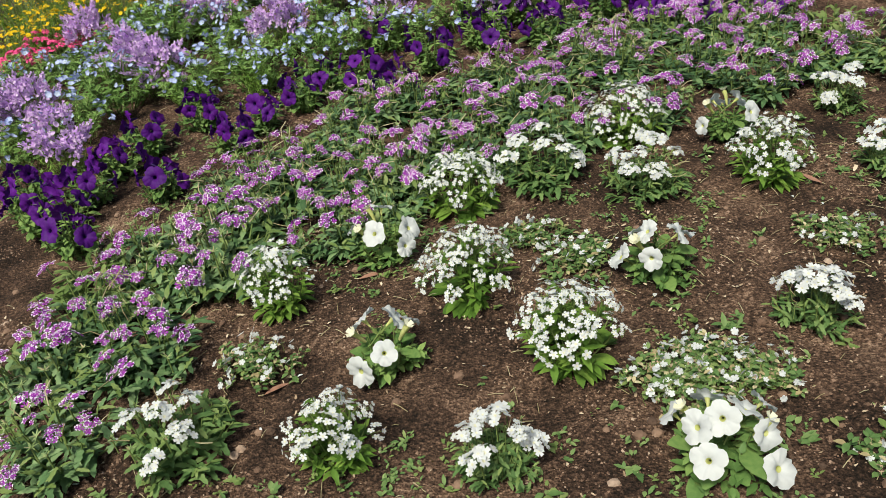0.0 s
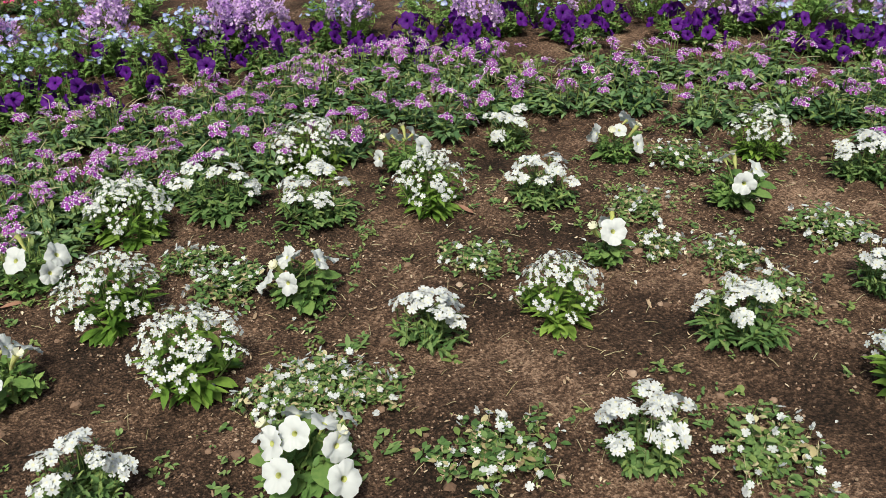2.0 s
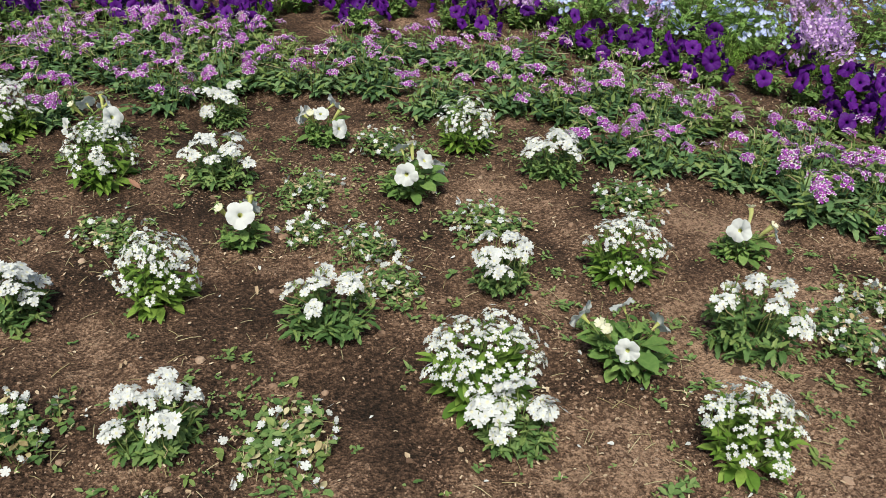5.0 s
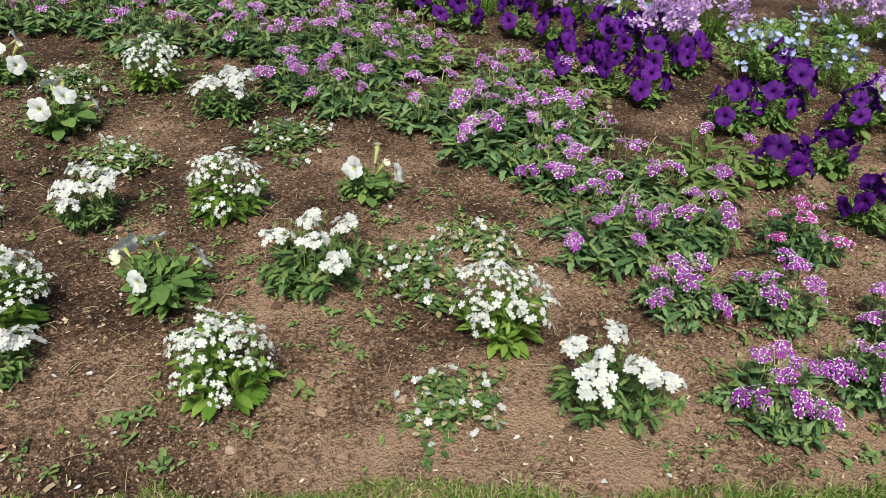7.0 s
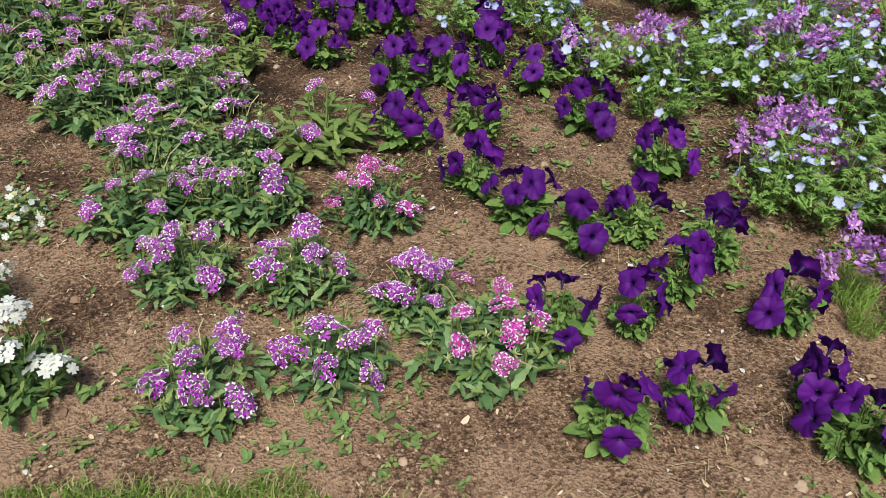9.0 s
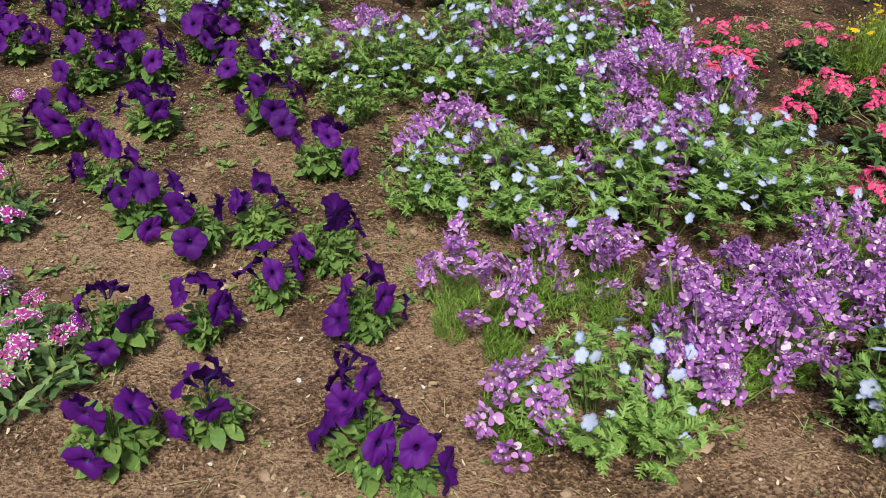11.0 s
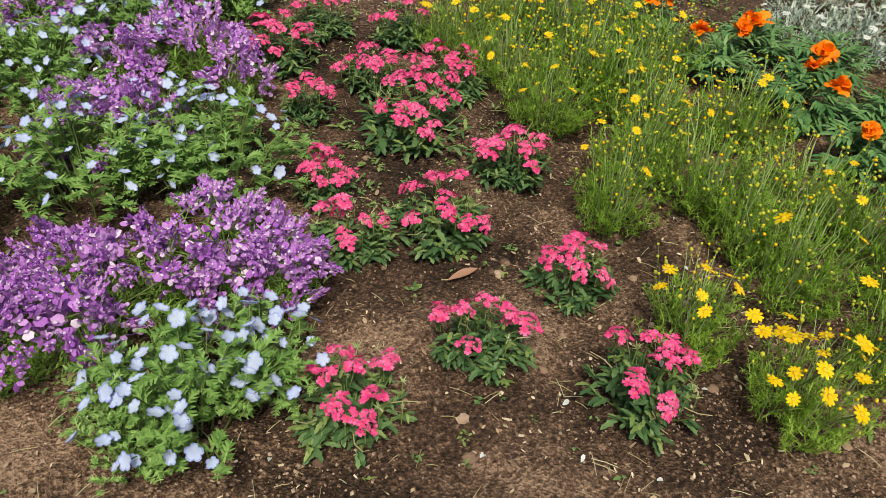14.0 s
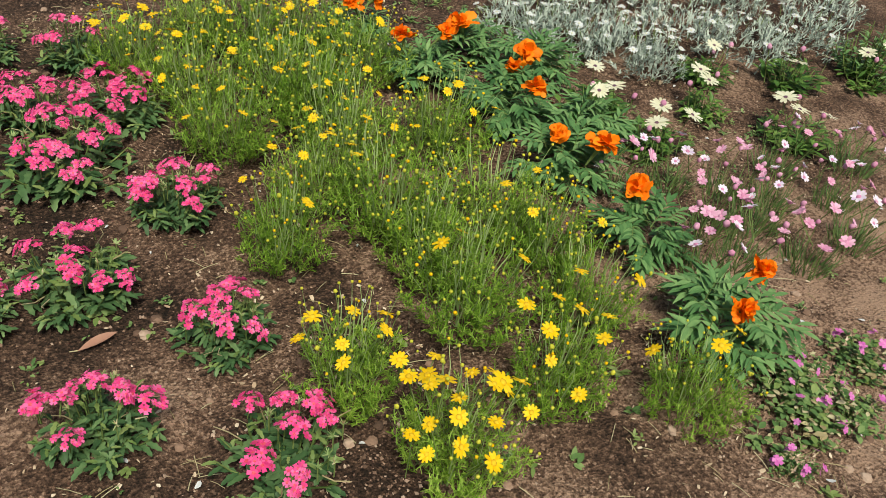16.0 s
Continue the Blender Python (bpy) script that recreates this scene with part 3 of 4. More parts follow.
def linaria_spike(rng, petal=None, lip=None):
    """A short spike of two-lipped flowers with pale lips, thinning to buds at the tip."""
    b = Buf(petal or MAUVE, lip or LIP, STEM)
    length = 0.04
    tube(b, [Vector((0, 0, -0.05)), Vector((0, 0, 0)), Vector((0, 0, length))], 0.0013, 0.0008, 2, 3)
    for i in range(17):
        t = i / 16
        a = i * 2.39996 + rng.uniform(-0.4, 0.4)
        d = Vector((math.cos(a), math.sin(a), 0.1 + rng.uniform(-0.3, 0.4))).normalized()
        s = d.cross(Z).normalized()
        k = (1.35 - 0.75 * t) * rng.uniform(0.8, 1.2)
        c = Vector((0, 0, length * (0.02 + 0.98 * t))) + d * (0.0085 * k * (1 - 0.7 * t * t)) + rand_dir(rng, -0.5, 0.5) * 0.004
        for sg in (-1, 1):
            up = (Z * 0.9 + s * (0.6 * sg) + d * rng.uniform(0.1, 0.6)).normalized()
            leaf(b, c, up, d, 0.0092 * k, 0.006 * k, (0.45, 1.0, 0.35), -0.1, 0.2, 0)
        leaf(b, c, (d * 0.8 - Z * 0.7 + s * rng.uniform(-0.3, 0.3)).normalized(), Z, 0.0085 * k, 0.0085 * k, (0.5, 1.0, 0.55), 0.2, -0.25, 0 if rng.random() < 0.9 else 1)
        blob(b, c + d * (0.002 * k), 0.0024 * k, 0.0022 * k, 1, 4, 1)
    return b


def nemo_flower(rng):
    b = Buf(PALEBLUE, BLUE, STEM)
    seg, ph = 20, rng.uniform(0, 6)
    size, cup = 0.0134, rng.uniform(0.2, 0.6)
    verts, faces, mats = [Vector((0, 0, 0))], [], []
    for i, r in enumerate((0.45, 0.8, 1.0)):
        for k in range(seg):
            a = math.tau * k / seg
            lobe = abs(math.cos(2.5 * a))
            rr = size * r * (1 - 0.24 * (1 - lobe) ** 2 * (i > 0))
            verts.append(Vector((rr * math.cos(a), rr * math.sin(a), size * cup * r ** 1.5 + 0.0006 * math.sin(7 * a + ph))))
    for k in range(seg):
        j = (k + 1) % seg
        faces.append((0, 1 + k, 1 + j))
        mats.append(0)
        for i in range(2):
            faces.append((1 + i * seg + k, 1 + i * seg + seg + k, 1 + i * seg + seg + j, 1 + i * seg + j))
            mats.append(1 if i else 0)
    b.v, b.f, b.m = verts, faces, mats
    tube(b, [Vector((0.004, 0, -0.04)), Vector((0.001, 0, -0.015)), Vector((0, 0, 0))], 0.0009, 0.0011, 2, 3)
    return b


def nemo_cluster(rng):
    """Several cup flowers nodding on stalks of one stem."""
    b = Buf(PALEBLUE, BLUE, STEM)
    for _ in range(4):
        one = nemo_flower(rng)
        n = (Z + rand_dir(rng, -0.2, 0.2) * 0.8).normalized()
        m = facing(Vector((rng.uniform(-0.028, 0.028), rng.uniform(-0.028, 0.028), rng.uniform(-0.012, 0.012))), n, rng.uniform(0, 6), rng.uniform(0.7, 0.95))
        k = len(b.v)
        b.v.extend(m @ v for v in one.v)
        b.f.extend(tuple(i + k for i in f) for f in one.f)
        b.m.extend(one.m)
    return b


def ray_flower(rng, petal, disc, size, petals, width, disc_r, stalk=0.05, lift=0.12):
    """A daisy: separate ray petals round a domed disc, on a stalk."""
    b = Buf(petal, disc or DISC, STEM)
    for i in range(petals):
        a = math.tau * (i + rng.uniform(-0.15, 0.15)) / petals
        d = Vector((math.cos(a), math.sin(a), lift + rng.uniform(-0.12, 0.12))).normalized()
        leaf(b, d * disc_r * 0.6 + Z * 0.0005 * (i % 2), d, Z, (size - disc_r * 0.6) * rng.uniform(0.9, 1.05), width, (0.4, 0.85, 1.0, 0.55), 0.12, 0.15, 0)
    if disc is not None:
        blob(b, Vector((0, 0, disc_r * 0.15)), disc_r, disc_r * 0.55, 1, 8, 3)
    tube(b, [Vector((0.003, 0, -stalk)), Vector((0, 0.001, -stalk * 0.5)), Vector((0, 0, 0))], 0.001, 0.0013, 2, 4)
    return b


def marigold_flower(rng):
    """A full pompon of ruffled petals in tiers."""
    b = Buf(ORANGE, STEM)
    for tier, n in enumerate((9, 8, 7, 5, 3)):
        for i in range(n):
            a = math.tau * (i + 0.5 * (tier % 2) + rng.uniform(-0.35, 0.35)) / n
            d = Vector((math.cos(a), math.sin(a), 0.0 + 0.32 * tier + rng.uniform(-0.25, 0.3))).normalized()
            o = Vector((rng.uniform(-0.004, 0.004), rng.uniform(-0.004, 0.004), 0.0025 * tier))
            leaf(b, o, d, (Z + rand_dir(rng, -0.3, 0.3) * 0.7).normalized(), rng.uniform(0.022, 0.034) - 0.002 * tier, rng.uniform(0.016, 0.024), (0.25, 0.6, 1.0, 0.75, 1.0, 0.55), rng.uniform(-0.2, 0.5), rng.uniform(-0.7, 0.8), 0)
    tube(b, [Vector((0, 0, -0.055)), Vector((0, 0, -0.02)), Vector((0, 0, -0.004)), Vector((0, 0, 0.004))], 0.002, 0.009, 1, 6)
    return b


def round_bud(rng, petal):
    b = Buf(petal, STEM)
    blob(b, Vector((0, 0, 0)), 0.008, 0.01, 0, 7, 3, rng)
    tube(b, [Vector((0, 0, -0.12)), Vector((0.004, 0, -0.06)), Vector((0, 0, -0.006))], 0.0016, 0.0018, 1, 4)
    for k in range(4):
        d = Vector((math.cos(k * 1.57), math.sin(k * 1.57), 0.9)).normalized()
        leaf(b, Vector((0, 0, -0.01)), d, -Z, 0.011, 0.005, LANCE, 0, 0, 1)
    return b


def tiny_spray(rng, petal):
    """Two or three tiny open flowers among spent green calyces."""
    b = Buf(petal, petal, STEM, L_SPENT, FLAKE)
    for _ in range(rng.choice((1, 2, 2, 3))):
        c = Vector((rng.uniform(-0.014, 0.014), rng.uniform(-0.014, 0.014), rng.uniform(-0.006, 0.006)))
        floret(b, c, rand_dir(rng, 0.3, 1), rng.uniform(0.0055, 0.0085), 5, 0, 1, 0.05, 0.1, rng.uniform(0, 6), 0.3, 0.8)
        strip(b, [Vector((0, 0, -0.02)), c], 0.0013, 2)
    for _ in range(2):
        c = Vector((rng.uniform(-0.016, 0.016), rng.uniform(-0.016, 0.016), rng.uniform(-0.008, 0.002)))
        for _ in range(4):
            strip(b, [c, c + rand_dir(rng, -0.2, 1.0) * rng.uniform(0.004, 0.007)], 0.003, rng.choice((3, 4, 4)))
    return b


VERB_F = variants(5, verbena_foliage, "verbena_foliage")
VERB_FAR_F = variants(4, lambda r: verbena_foliage(r, None, 34, (0.2, 0.9, 0.8, 0.05)), "far_verbena_foliage")
PINKV_F = variants(3, lambda r: verbena_foliage(r, L_PINKV), "pink_verbena_foliage")
WVERB_F = variants(3, lambda r: verbena_foliage(r, L_WEED), "white_verbena_foliage")
VERB_SPARSE_F = variants(2, sparse_verbena_foliage, "sparse_verbena_foliage")
DOME_F = variants(3, dome_foliage, "phlox_foliage")
PET_F = variants(4, petunia_body, "petunia_foliage")
PET_LEAF = variants(4, broad_leaf, "petunia_leaf")
SPRAWL_F = variants(4, sprawl_foliage, "creeper_foliage")
NEMO_F = variants(3, nemo_foliage, "nemophila_foliage")
LIN_F = variants(3, linaria_foliage, "linaria_foliage")
DAISY_F = variants(4, daisy_foliage, "dahlberg_daisy_foliage")
MARI_F = variants(3, marigold_foliage, "marigold_foliage")
OST_F = variants(3, osteo_foliage, "african_daisy_foliage")
DIAN_F = variants(3, dianthus_foliage, "pink_foliage")
SILV_F = variants(3, silver_foliage, "silver_foliage")
SHRUB_F = variants(1, shrub_foliage, "shrub_foliage")

WPET = variants(4, lambda r: petunia_flower(r, WHITE, THROAT, 0.030), "white_petunia_flower")
TRUMPET = variants(2, petunia_trumpet, "faded_petunia_flower")
VPET = variants(5, lambda r: petunia_flower(r, VIOLET, VIOLET_EYE, 0.032), "violet_petunia_flower")
PV_HEAD = variants(4, lambda r: verbena_head(r, PURPLE, LILAC, 0.03, 0.62, 15, 0.0098), "purple_verbena_head")
PV_HEAD_N = variants(3, lambda r: verbena_head(r, PURPLE, LILAC, 0.03, 0.72, 16, 0.0098), "vivid_verbena_head")
PV_HEAD_B = variants(2, lambda r: verbena_head(r, PLUM, LILAC, 0.029, 0.7, 15, 0.0098), "plum_verbena_head")
WV_HEAD = variants(3, lambda r: verbena_head(r, CREAM, WHITE, 0.029, 0.2, 14, 0.0102), "white_verbena_head")
PK_HEAD = variants(4, lambda r: verbena_head(r, PINK_EYE, PINK, 0.028, 0.25, 14, 0.0098), "pink_verbena_head")
DOME_C = variants(4, dome_cluster, "white_flower_spray")
SPIKE = variants(4, linaria_spike, "linaria_spike")
SPIKE_PALE = variants(3, lambda r: linaria_spike(r, LAVENDER, LIP), "pale_linaria_spike")
NEMO = variants(4, nemo_flower, "nemophila_flower")
NEMO_C = variants(4, nemo_cluster, "nemophila_flower_cluster")
DAISY = variants(4, lambda r: ray_flower(r, YELLOW, None, 0.0152, 11, 0.0056, 0.005, 0.085), "yellow_daisy_flower")
MARI = variants(3, marigold_flower, "marigold_flower")
OSTEO = variants(3, lambda r: ray_flower(r, CREAM, None, 0.034, 15, 0.0095, 0.007, 0.06, 0.2), "white_daisy_flower")
ROSE = variants(5, lambda r: ray_flower(r, r.choice((PINKISH, PINKISH, LILAC)), PINKISH, 0.0145, 9, 0.007, 0.0055, 0.07, 0.45), "rose_flower")
SILV_D = variants(2, lambda r: ray_flower(r, WHITE, CREAM, 0.013, 10, 0.0055, 0.004, 0.04, 0.1), "small_white_daisy")
CALYX = variants(1, petunia_calyx, "petunia_calyx")
GOLD_DISC = variants(1, lambda r: disc_mesh(r, DISC, 0.005), "golden_disc")
DARK_EYE = variants(1, lambda r: disc_mesh(r, DARK_DISC, 0.007), "dark_disc")
ROSEBUD = variants(2, lambda r: round_bud(r, PINKISH), "rose_bud")
YBUD = variants(2, lambda r: round_bud(r, BUD), "yellow_bud")
TINY = variants(3, lambda r: tiny_spray(r, WHITE), "tiny_white_spray")
TINYM = variants(2, lambda r: tiny_spray(r, MAGENTA), "tiny_magenta_spray")


def plant(name, x, y, r, foliage, rng, label, category, group, tall=1.0):
    """An Empty at the plant's foot with its foliage."""
    base = new(name)
    base.empty_display_size = 0.03
    base.matrix_basis = pose(x, y, ground_z(x, y))
    tagged(base, label, category, group)
    k = r / R0
    part("foliage", rng.choice(foliage), base, pose(0, 0, 0, 0, 0, rng.uniform(0, 360)) @ Matrix.Diagonal((k, k, (0.5 + 0.5 * k) * tall, 1)))
    return base


def crown(base, rng, meshes, name, count, r, height, lean=0.9, scale=(0.85, 1.12), fill=1.0, sag=0.5, tip=0.25, jitter=0.014, spread=0.95, wild=0.0, heart=None):
    """Flowers over the plant's dome, turned outwards and a little to the open side of the bed."""
    turn = rng.uniform(0, 6)
    for i in range(count):
        q = math.sqrt((i + 0.5 + rng.uniform(-0.4, 0.4)) / count) * fill
        a = turn + i * 2.39996 + rng.uniform(-0.4, 0.4)
        pos = Vector((math.cos(a) * q * r * spread, math.sin(a) * q * r * spread, height * (1 - sag * q * q) + rng.uniform(-jitter, jitter)))
        n = Vector((math.cos(a) * q * lean, math.sin(a) * q * lean - tip, 1 + rng.uniform(-0.2, 0.2))).normalized()
        n = (n + rand_dir(rng, -0.3, 0.3) * wild).normalized()
        m = facing(pos, n, rng.uniform(0, 6), rng.uniform(*scale)) @ Matrix.Diagonal((1 + rng.uniform(-0.5, 0.5) * wild, 1 + rng.uniform(-0.5, 0.5) * wild, 1, 1))
        flower = part(name, rng.choice(meshes), base, m)
        if heart:
            part("disc", heart[0], flower)


def white_phlox(x, y, r, rng):
    base = plant("white_phlox", x, y, r, DOME_F, rng, "bushy plant domed with tiny white flowers, rooted in soil", "flower plant", "white bedding plants", 1.12)
    crown(base, rng, DOME_C, "flower_spray", int(36 * (r / 0.1) ** 2), r, 0.15 * (0.5 + 5 * r), 0.9, (0.8, 1.2), 1.0, 0.5, 0.15, 0.018, 0.97, 0.5)


def petunia(name, x, y, r, rng, flowers, count, label, group, faded=0):
    base = plant(name, x, y, r, PET_F, rng, label, "petunia", group, 0.9 if faded else 1.15)
    turn = rng.uniform(0, 6)
    n = 16 if y < 1.6 else 9
    for i in range(n):
        a = i * 2.39996 + rng.uniform(-0.3, 0.3)
        m = pose(0, 0, 0.012 + 0.035 * (i % 3) / 2 + rng.uniform(0, 0.012), rng.uniform(-15, 15), rng.uniform(-25, 10), math.degrees(a))
        k = rng.uniform(0.55, 1.05) * min(1.1, r / 0.1)
        part("leaf", rng.choice(PET_LEAF), base, m @ Matrix.Translation((0.03 * k, 0, 0)) @ Matrix.Diagonal((k, k, k, 1)))
    for i in range(count):
        q = math.sqrt((i + 0.6) / count)
        a = turn + i * 2.39996 + rng.uniform(-0.5, 0.5)
        pos = Vector((math.cos(a) * q * r * 0.95, math.sin(a) * q * r * 0.95, 0.125 - 0.07 * q * q + rng.uniform(-0.012, 0.014)))
        nrm = Vector((math.cos(a) * (0.4 + 0.9 * q) + rng.uniform(-0.3, 0.3), math.sin(a) * (0.4 + 0.9 * q) - 0.1, rng.uniform(0.3, 1.1) if faded else rng.uniform(-0.15, 0.9))).normalized()
        flower = part("flower", rng.choice(flowers), base, facing(pos, nrm, rng.uniform(0, 6), rng.uniform(0.8, 1.1) * (1.0 if name.startswith("white") else 1.05)) @ Matrix.Diagonal((1 if faded else rng.uniform(0.65, 1.05), 1, 1, 1)))
        if faded:
            part("calyx", CALYX[0], flower)
    for i in range(faded):
        a = rng.uniform(0, math.tau)
        nrm = Vector((math.cos(a) * 0.6, math.sin(a) * 0.6, 1)).normalized()
        part("faded_flower", rng.choice(TRUMPET), base, facing(Vector((math.cos(a) * r * 0.5, math.sin(a) * r * 0.5, 0.095)), nrm, 0.0), "withered yellowish trumpet")


def verbena(name, x, y, r, rng, heads, count, label, group, foliage=VERB_F, size=(0.85, 1.15), height=0.115):
    base = plant(name, x, y, r, foliage, rng, label, "verbena", group)
    crown(base, rng, heads, "flower_head", count, r, height * (0.55 + 4.5 * r), 0.35, size, 1.0, 0.4, 0.0, 0.02, 0.95, 0.3)


def creeper(x, y, r, rng):
    base = plant("creeping_plant", x, y, r, SPRAWL_F, rng, "low straggling plant with sparse tiny whitish flowers on soil", "ground cover", "white bedding plants", 1.15)
    crown(base, rng, TINY, "flower_spray", int(rng.uniform(14, 26) * r / 0.1), r, 0.045, 0.5, (0.8, 1.3), 1.05, 0.45, 0.1, 0.014, 1.0)


def linaria(x, y, r, rng):
    base = plant("linaria", x, y, r, LIN_F, rng, "tufted linaria with crowded mauve flower spikes and fine leaves", "linaria", "linarias among the blue flowers", 1.1)
    if y > 1.5:
        crown(base, rng, SPIKE_PALE, "flower_spike", int(25 * (r / 0.1) ** 1.3), r, 0.2, 0.8, (1.1, 1.6), 1.0, 0.6, 0.2, 0.03, 0.85, 0.6)
    else:
        crown(base, rng, SPIKE, "flower_spike", int(23 * (r / 0.1) ** 1.3), r, 0.15, 1.0, (0.9, 1.4), 1.0, 0.68, 0.25, 0.028, 1.08, 0.9)


def nemophila(x, y, r, rng):
    base = plant("nemophila", x, y, r * 1.13, NEMO_F, rng, "spreading nemophila with pale sky-blue cup flowers, ferny leaves", "nemophila", "nemophilas in the bed", 1.35)
    k = 0.55 + 4.5 * r
    if y > 1.5:
        crown(base, rng, NEMO_C, "flower_spray", int(12 * (r / 0.13) ** 1.5), r, 0.15 * k, 0.5, (0.8, 1.1), 1.0, 0.5, 0.05, 0.018, 1.0, 0.4)
    else:
        many = 38 if y < 0.0 and x > 4.4 else 21
        crown(base, rng, NEMO, "flower", int(many * (r / 0.13) ** 1.5), r, 0.155 * k, 0.75, (0.7, 1.0), 1.0, 0.5, 0.12, 0.022, 1.08, 0.6)


def dahlberg(x, y, r, rng, near):
    base = plant("yellow_daisy_plant", x, y, r, DAISY_F, rng, "feathery bright green plant with small yellow daisies and buds" if near else "feathery bright green daisy plant bearing only yellow buds", "daisy plant", "yellow daisies in the bed", 1.1)
    crown(base, rng, DAISY, "flower", near, r, 0.185, 0.4, (0.8, 1.1) if y < 0.1 else (0.65, 0.95), 1.0, 0.3, 0.0, 0.02, 1.0, 0.4, GOLD_DISC)
    crown(base, rng, YBUD, "bud", 6, r, 0.185, 0.3, (0.38, 0.55), 1.0, 0.3, 0.0, 0.02, 1.0)


def marigold(x, y, r, rng, count):
    base = plant("marigold", x, y, r, MARI_F, rng, "leafy marigold with ruffled bright orange flower heads", "marigold", "marigolds in the bed", 1.1)
    crown(base, rng, MARI, "flower", count, r, 0.145, 0.7, (0.95, 1.2), 0.75, 0.3, 0.4, 0.014, 0.95, 0.5)


def african_daisy(x, y, r, rng):
    base = plant("african_daisy", x, y, r, OST_F, rng, "green clump with cream white daisies and dark centres", "daisy plant", "white daisies in the bed")
    crown(base, rng, OSTEO, "flower", rng.choice((2, 2, 3)), r, 0.135, 0.2, (0.75, 0.95), 0.9, 0.2, 0.0, 0.014, 0.95, 0.25, DARK_EYE)
    crown(base, rng, ROSEBUD, "bud", 2, r, 0.12, 0.3, (0.8, 1.1), 0.9, 0.2, 0.0)


def rose_pink(x, y, r, rng):
    base = plant("pink_flower_plant", x, y, r, DIAN_F, rng, "thin-stemmed plant with small rose and pale pink flowers", "flower plant", "small pink flowers in the bed", 1.2)
    crown(base, rng, ROSE, "flower", 6, r, 0.14, 0.5, (0.75, 1.15), 1.0, 0.35, 0.05, 0.022, 1.0, 0.5)
    crown(base, rng, ROSEBUD, "bud", 3, r, 0.135, 0.4, (0.6, 0.95), 1.0, 0.3, 0.1)


def magenta_creeper(x, y, r, rng):
    base = plant("magenta_creeper", x, y, r, SPRAWL_F, rng, "low creeping plant with tiny magenta flowers on soil", "ground cover", "low magenta plants")
    crown(base, rng, TINYM, "flower_spray", 5, r, 0.05, 0.5, (1.0, 1.6), 1.0, 0.3, 0.2)


def silver_plant(x, y, r, rng):
    base = plant("silver_leaved_plant", x, y, r, SILV_F, rng, "silver-grey woolly foliage plant dotted with small white daisies", "foliage plant", "silver plants behind the marigolds", 1.2)
    crown(base, rng, SILV_D, "flower", 12, r, 0.15, 0.3, (0.75, 1.15), 1.0, 0.3, 0.0)


# ---- where the plants stand: x, y, radius ----
DOME = [(-0.30, 1.03, 0.084), (-0.46, 1.51, 0.089), (0.15, 1.20, 0.108), (-0.03, 1.47, 0.112), (-0.02, 1.84, 0.109), (0.46, 2.10, 0.112),
    (0.75, 1.78, 0.105), (0.90, 1.21, 0.097), (1.74, 1.81, 0.090), (1.47, 0.80, 0.116), (1.91, 1.11, 0.095), (1.87, 0.55, 0.094),
    (2.39, 0.60, 0.101)]
PETUNIA = [(0.34, 0.90, 0.107), (-0.21, 1.26, 0.095), (-0.22, 1.66, 0.102), (0.73, 2.03, 0.101), (0.38, 1.43, 0.090), (1.08, 1.39, 0.070),
    (1.34, 1.92, 0.089), (1.52, 1.56, 0.101), (1.77, 0.82, 0.113), (2.23, 1.13, 0.086)]
WVERB = [(-0.60, 1.09, 0.109), (-0.02, 0.94, 0.070), (0.20, 1.93, 0.113), (0.44, 1.80, 0.100), (0.62, 1.22, 0.075), (1.04, 1.73, 0.084),
    (1.07, 2.11, 0.071), (1.94, 1.61, 0.089), (1.61, 1.12, 0.073), (1.23, 1.05, 0.088), (1.49, 0.68, 0.071), (0.90, 0.80, 0.077),
    (2.07, 0.83, 0.108), (2.51, 0.37, 0.096)]
SPRAWL = [(-0.49, 1.30, 0.080), (0.30, 1.11, 0.076), (0.40, 1.13, 0.077), (0.46, 1.06, 0.078), (0.34, 1.06, 0.074), (0.22, 1.51, 0.094),
    (0.79, 1.47, 0.085), (0.13, 1.64, 0.080), (1.51, 1.84, 0.096), (1.66, 1.36, 0.102), (2.08, 1.41, 0.110), (1.35, 1.30, 0.076),
    (0.65, 0.86, 0.098), (1.11, 0.74, 0.100), (1.26, 1.60, 0.085), (1.23, 1.41, 0.065), (2.27, 0.79, 0.103), (1.37, 1.15, 0.083),
    (2.24, 0.42, 0.094), (2.43, 0.87, 0.091)]
PVERB_NEAR = [(2.80, 0.30, 0.098), (3.00, 0.30, 0.087), (3.24, 0.28, 0.114), (2.77, 0.59, 0.092), (2.97, 0.55, 0.093), (3.16, 0.44, 0.075),
    (2.70, 0.82, 0.120), (2.90, 0.81, 0.116), (3.14, 0.74, 0.098), (2.59, 1.26, 0.135), (2.81, 1.30, 0.111), (2.71, 1.07, 0.100),
    (2.88, 1.03, 0.107), (3.08, 1.04, 0.131), (2.49, 1.48, 0.122), (2.74, 1.62, 0.131), (2.38, 1.82, 0.127), (2.16, 1.72, 0.120),
    (2.15, 1.96, 0.121), (2.01, 2.05, 0.123), (2.28, 2.00, 0.124), (2.49, 1.92, 0.123), (2.58, 1.84, 0.121), (2.27, 1.61, 0.117),
    (2.90, 1.50, 0.112), (2.65, 1.42, 0.114), (1.09, 2.36, 0.119), (0.91, 2.68, 0.128), (0.70, 2.79, 0.130), (0.87, 2.88, 0.125)]
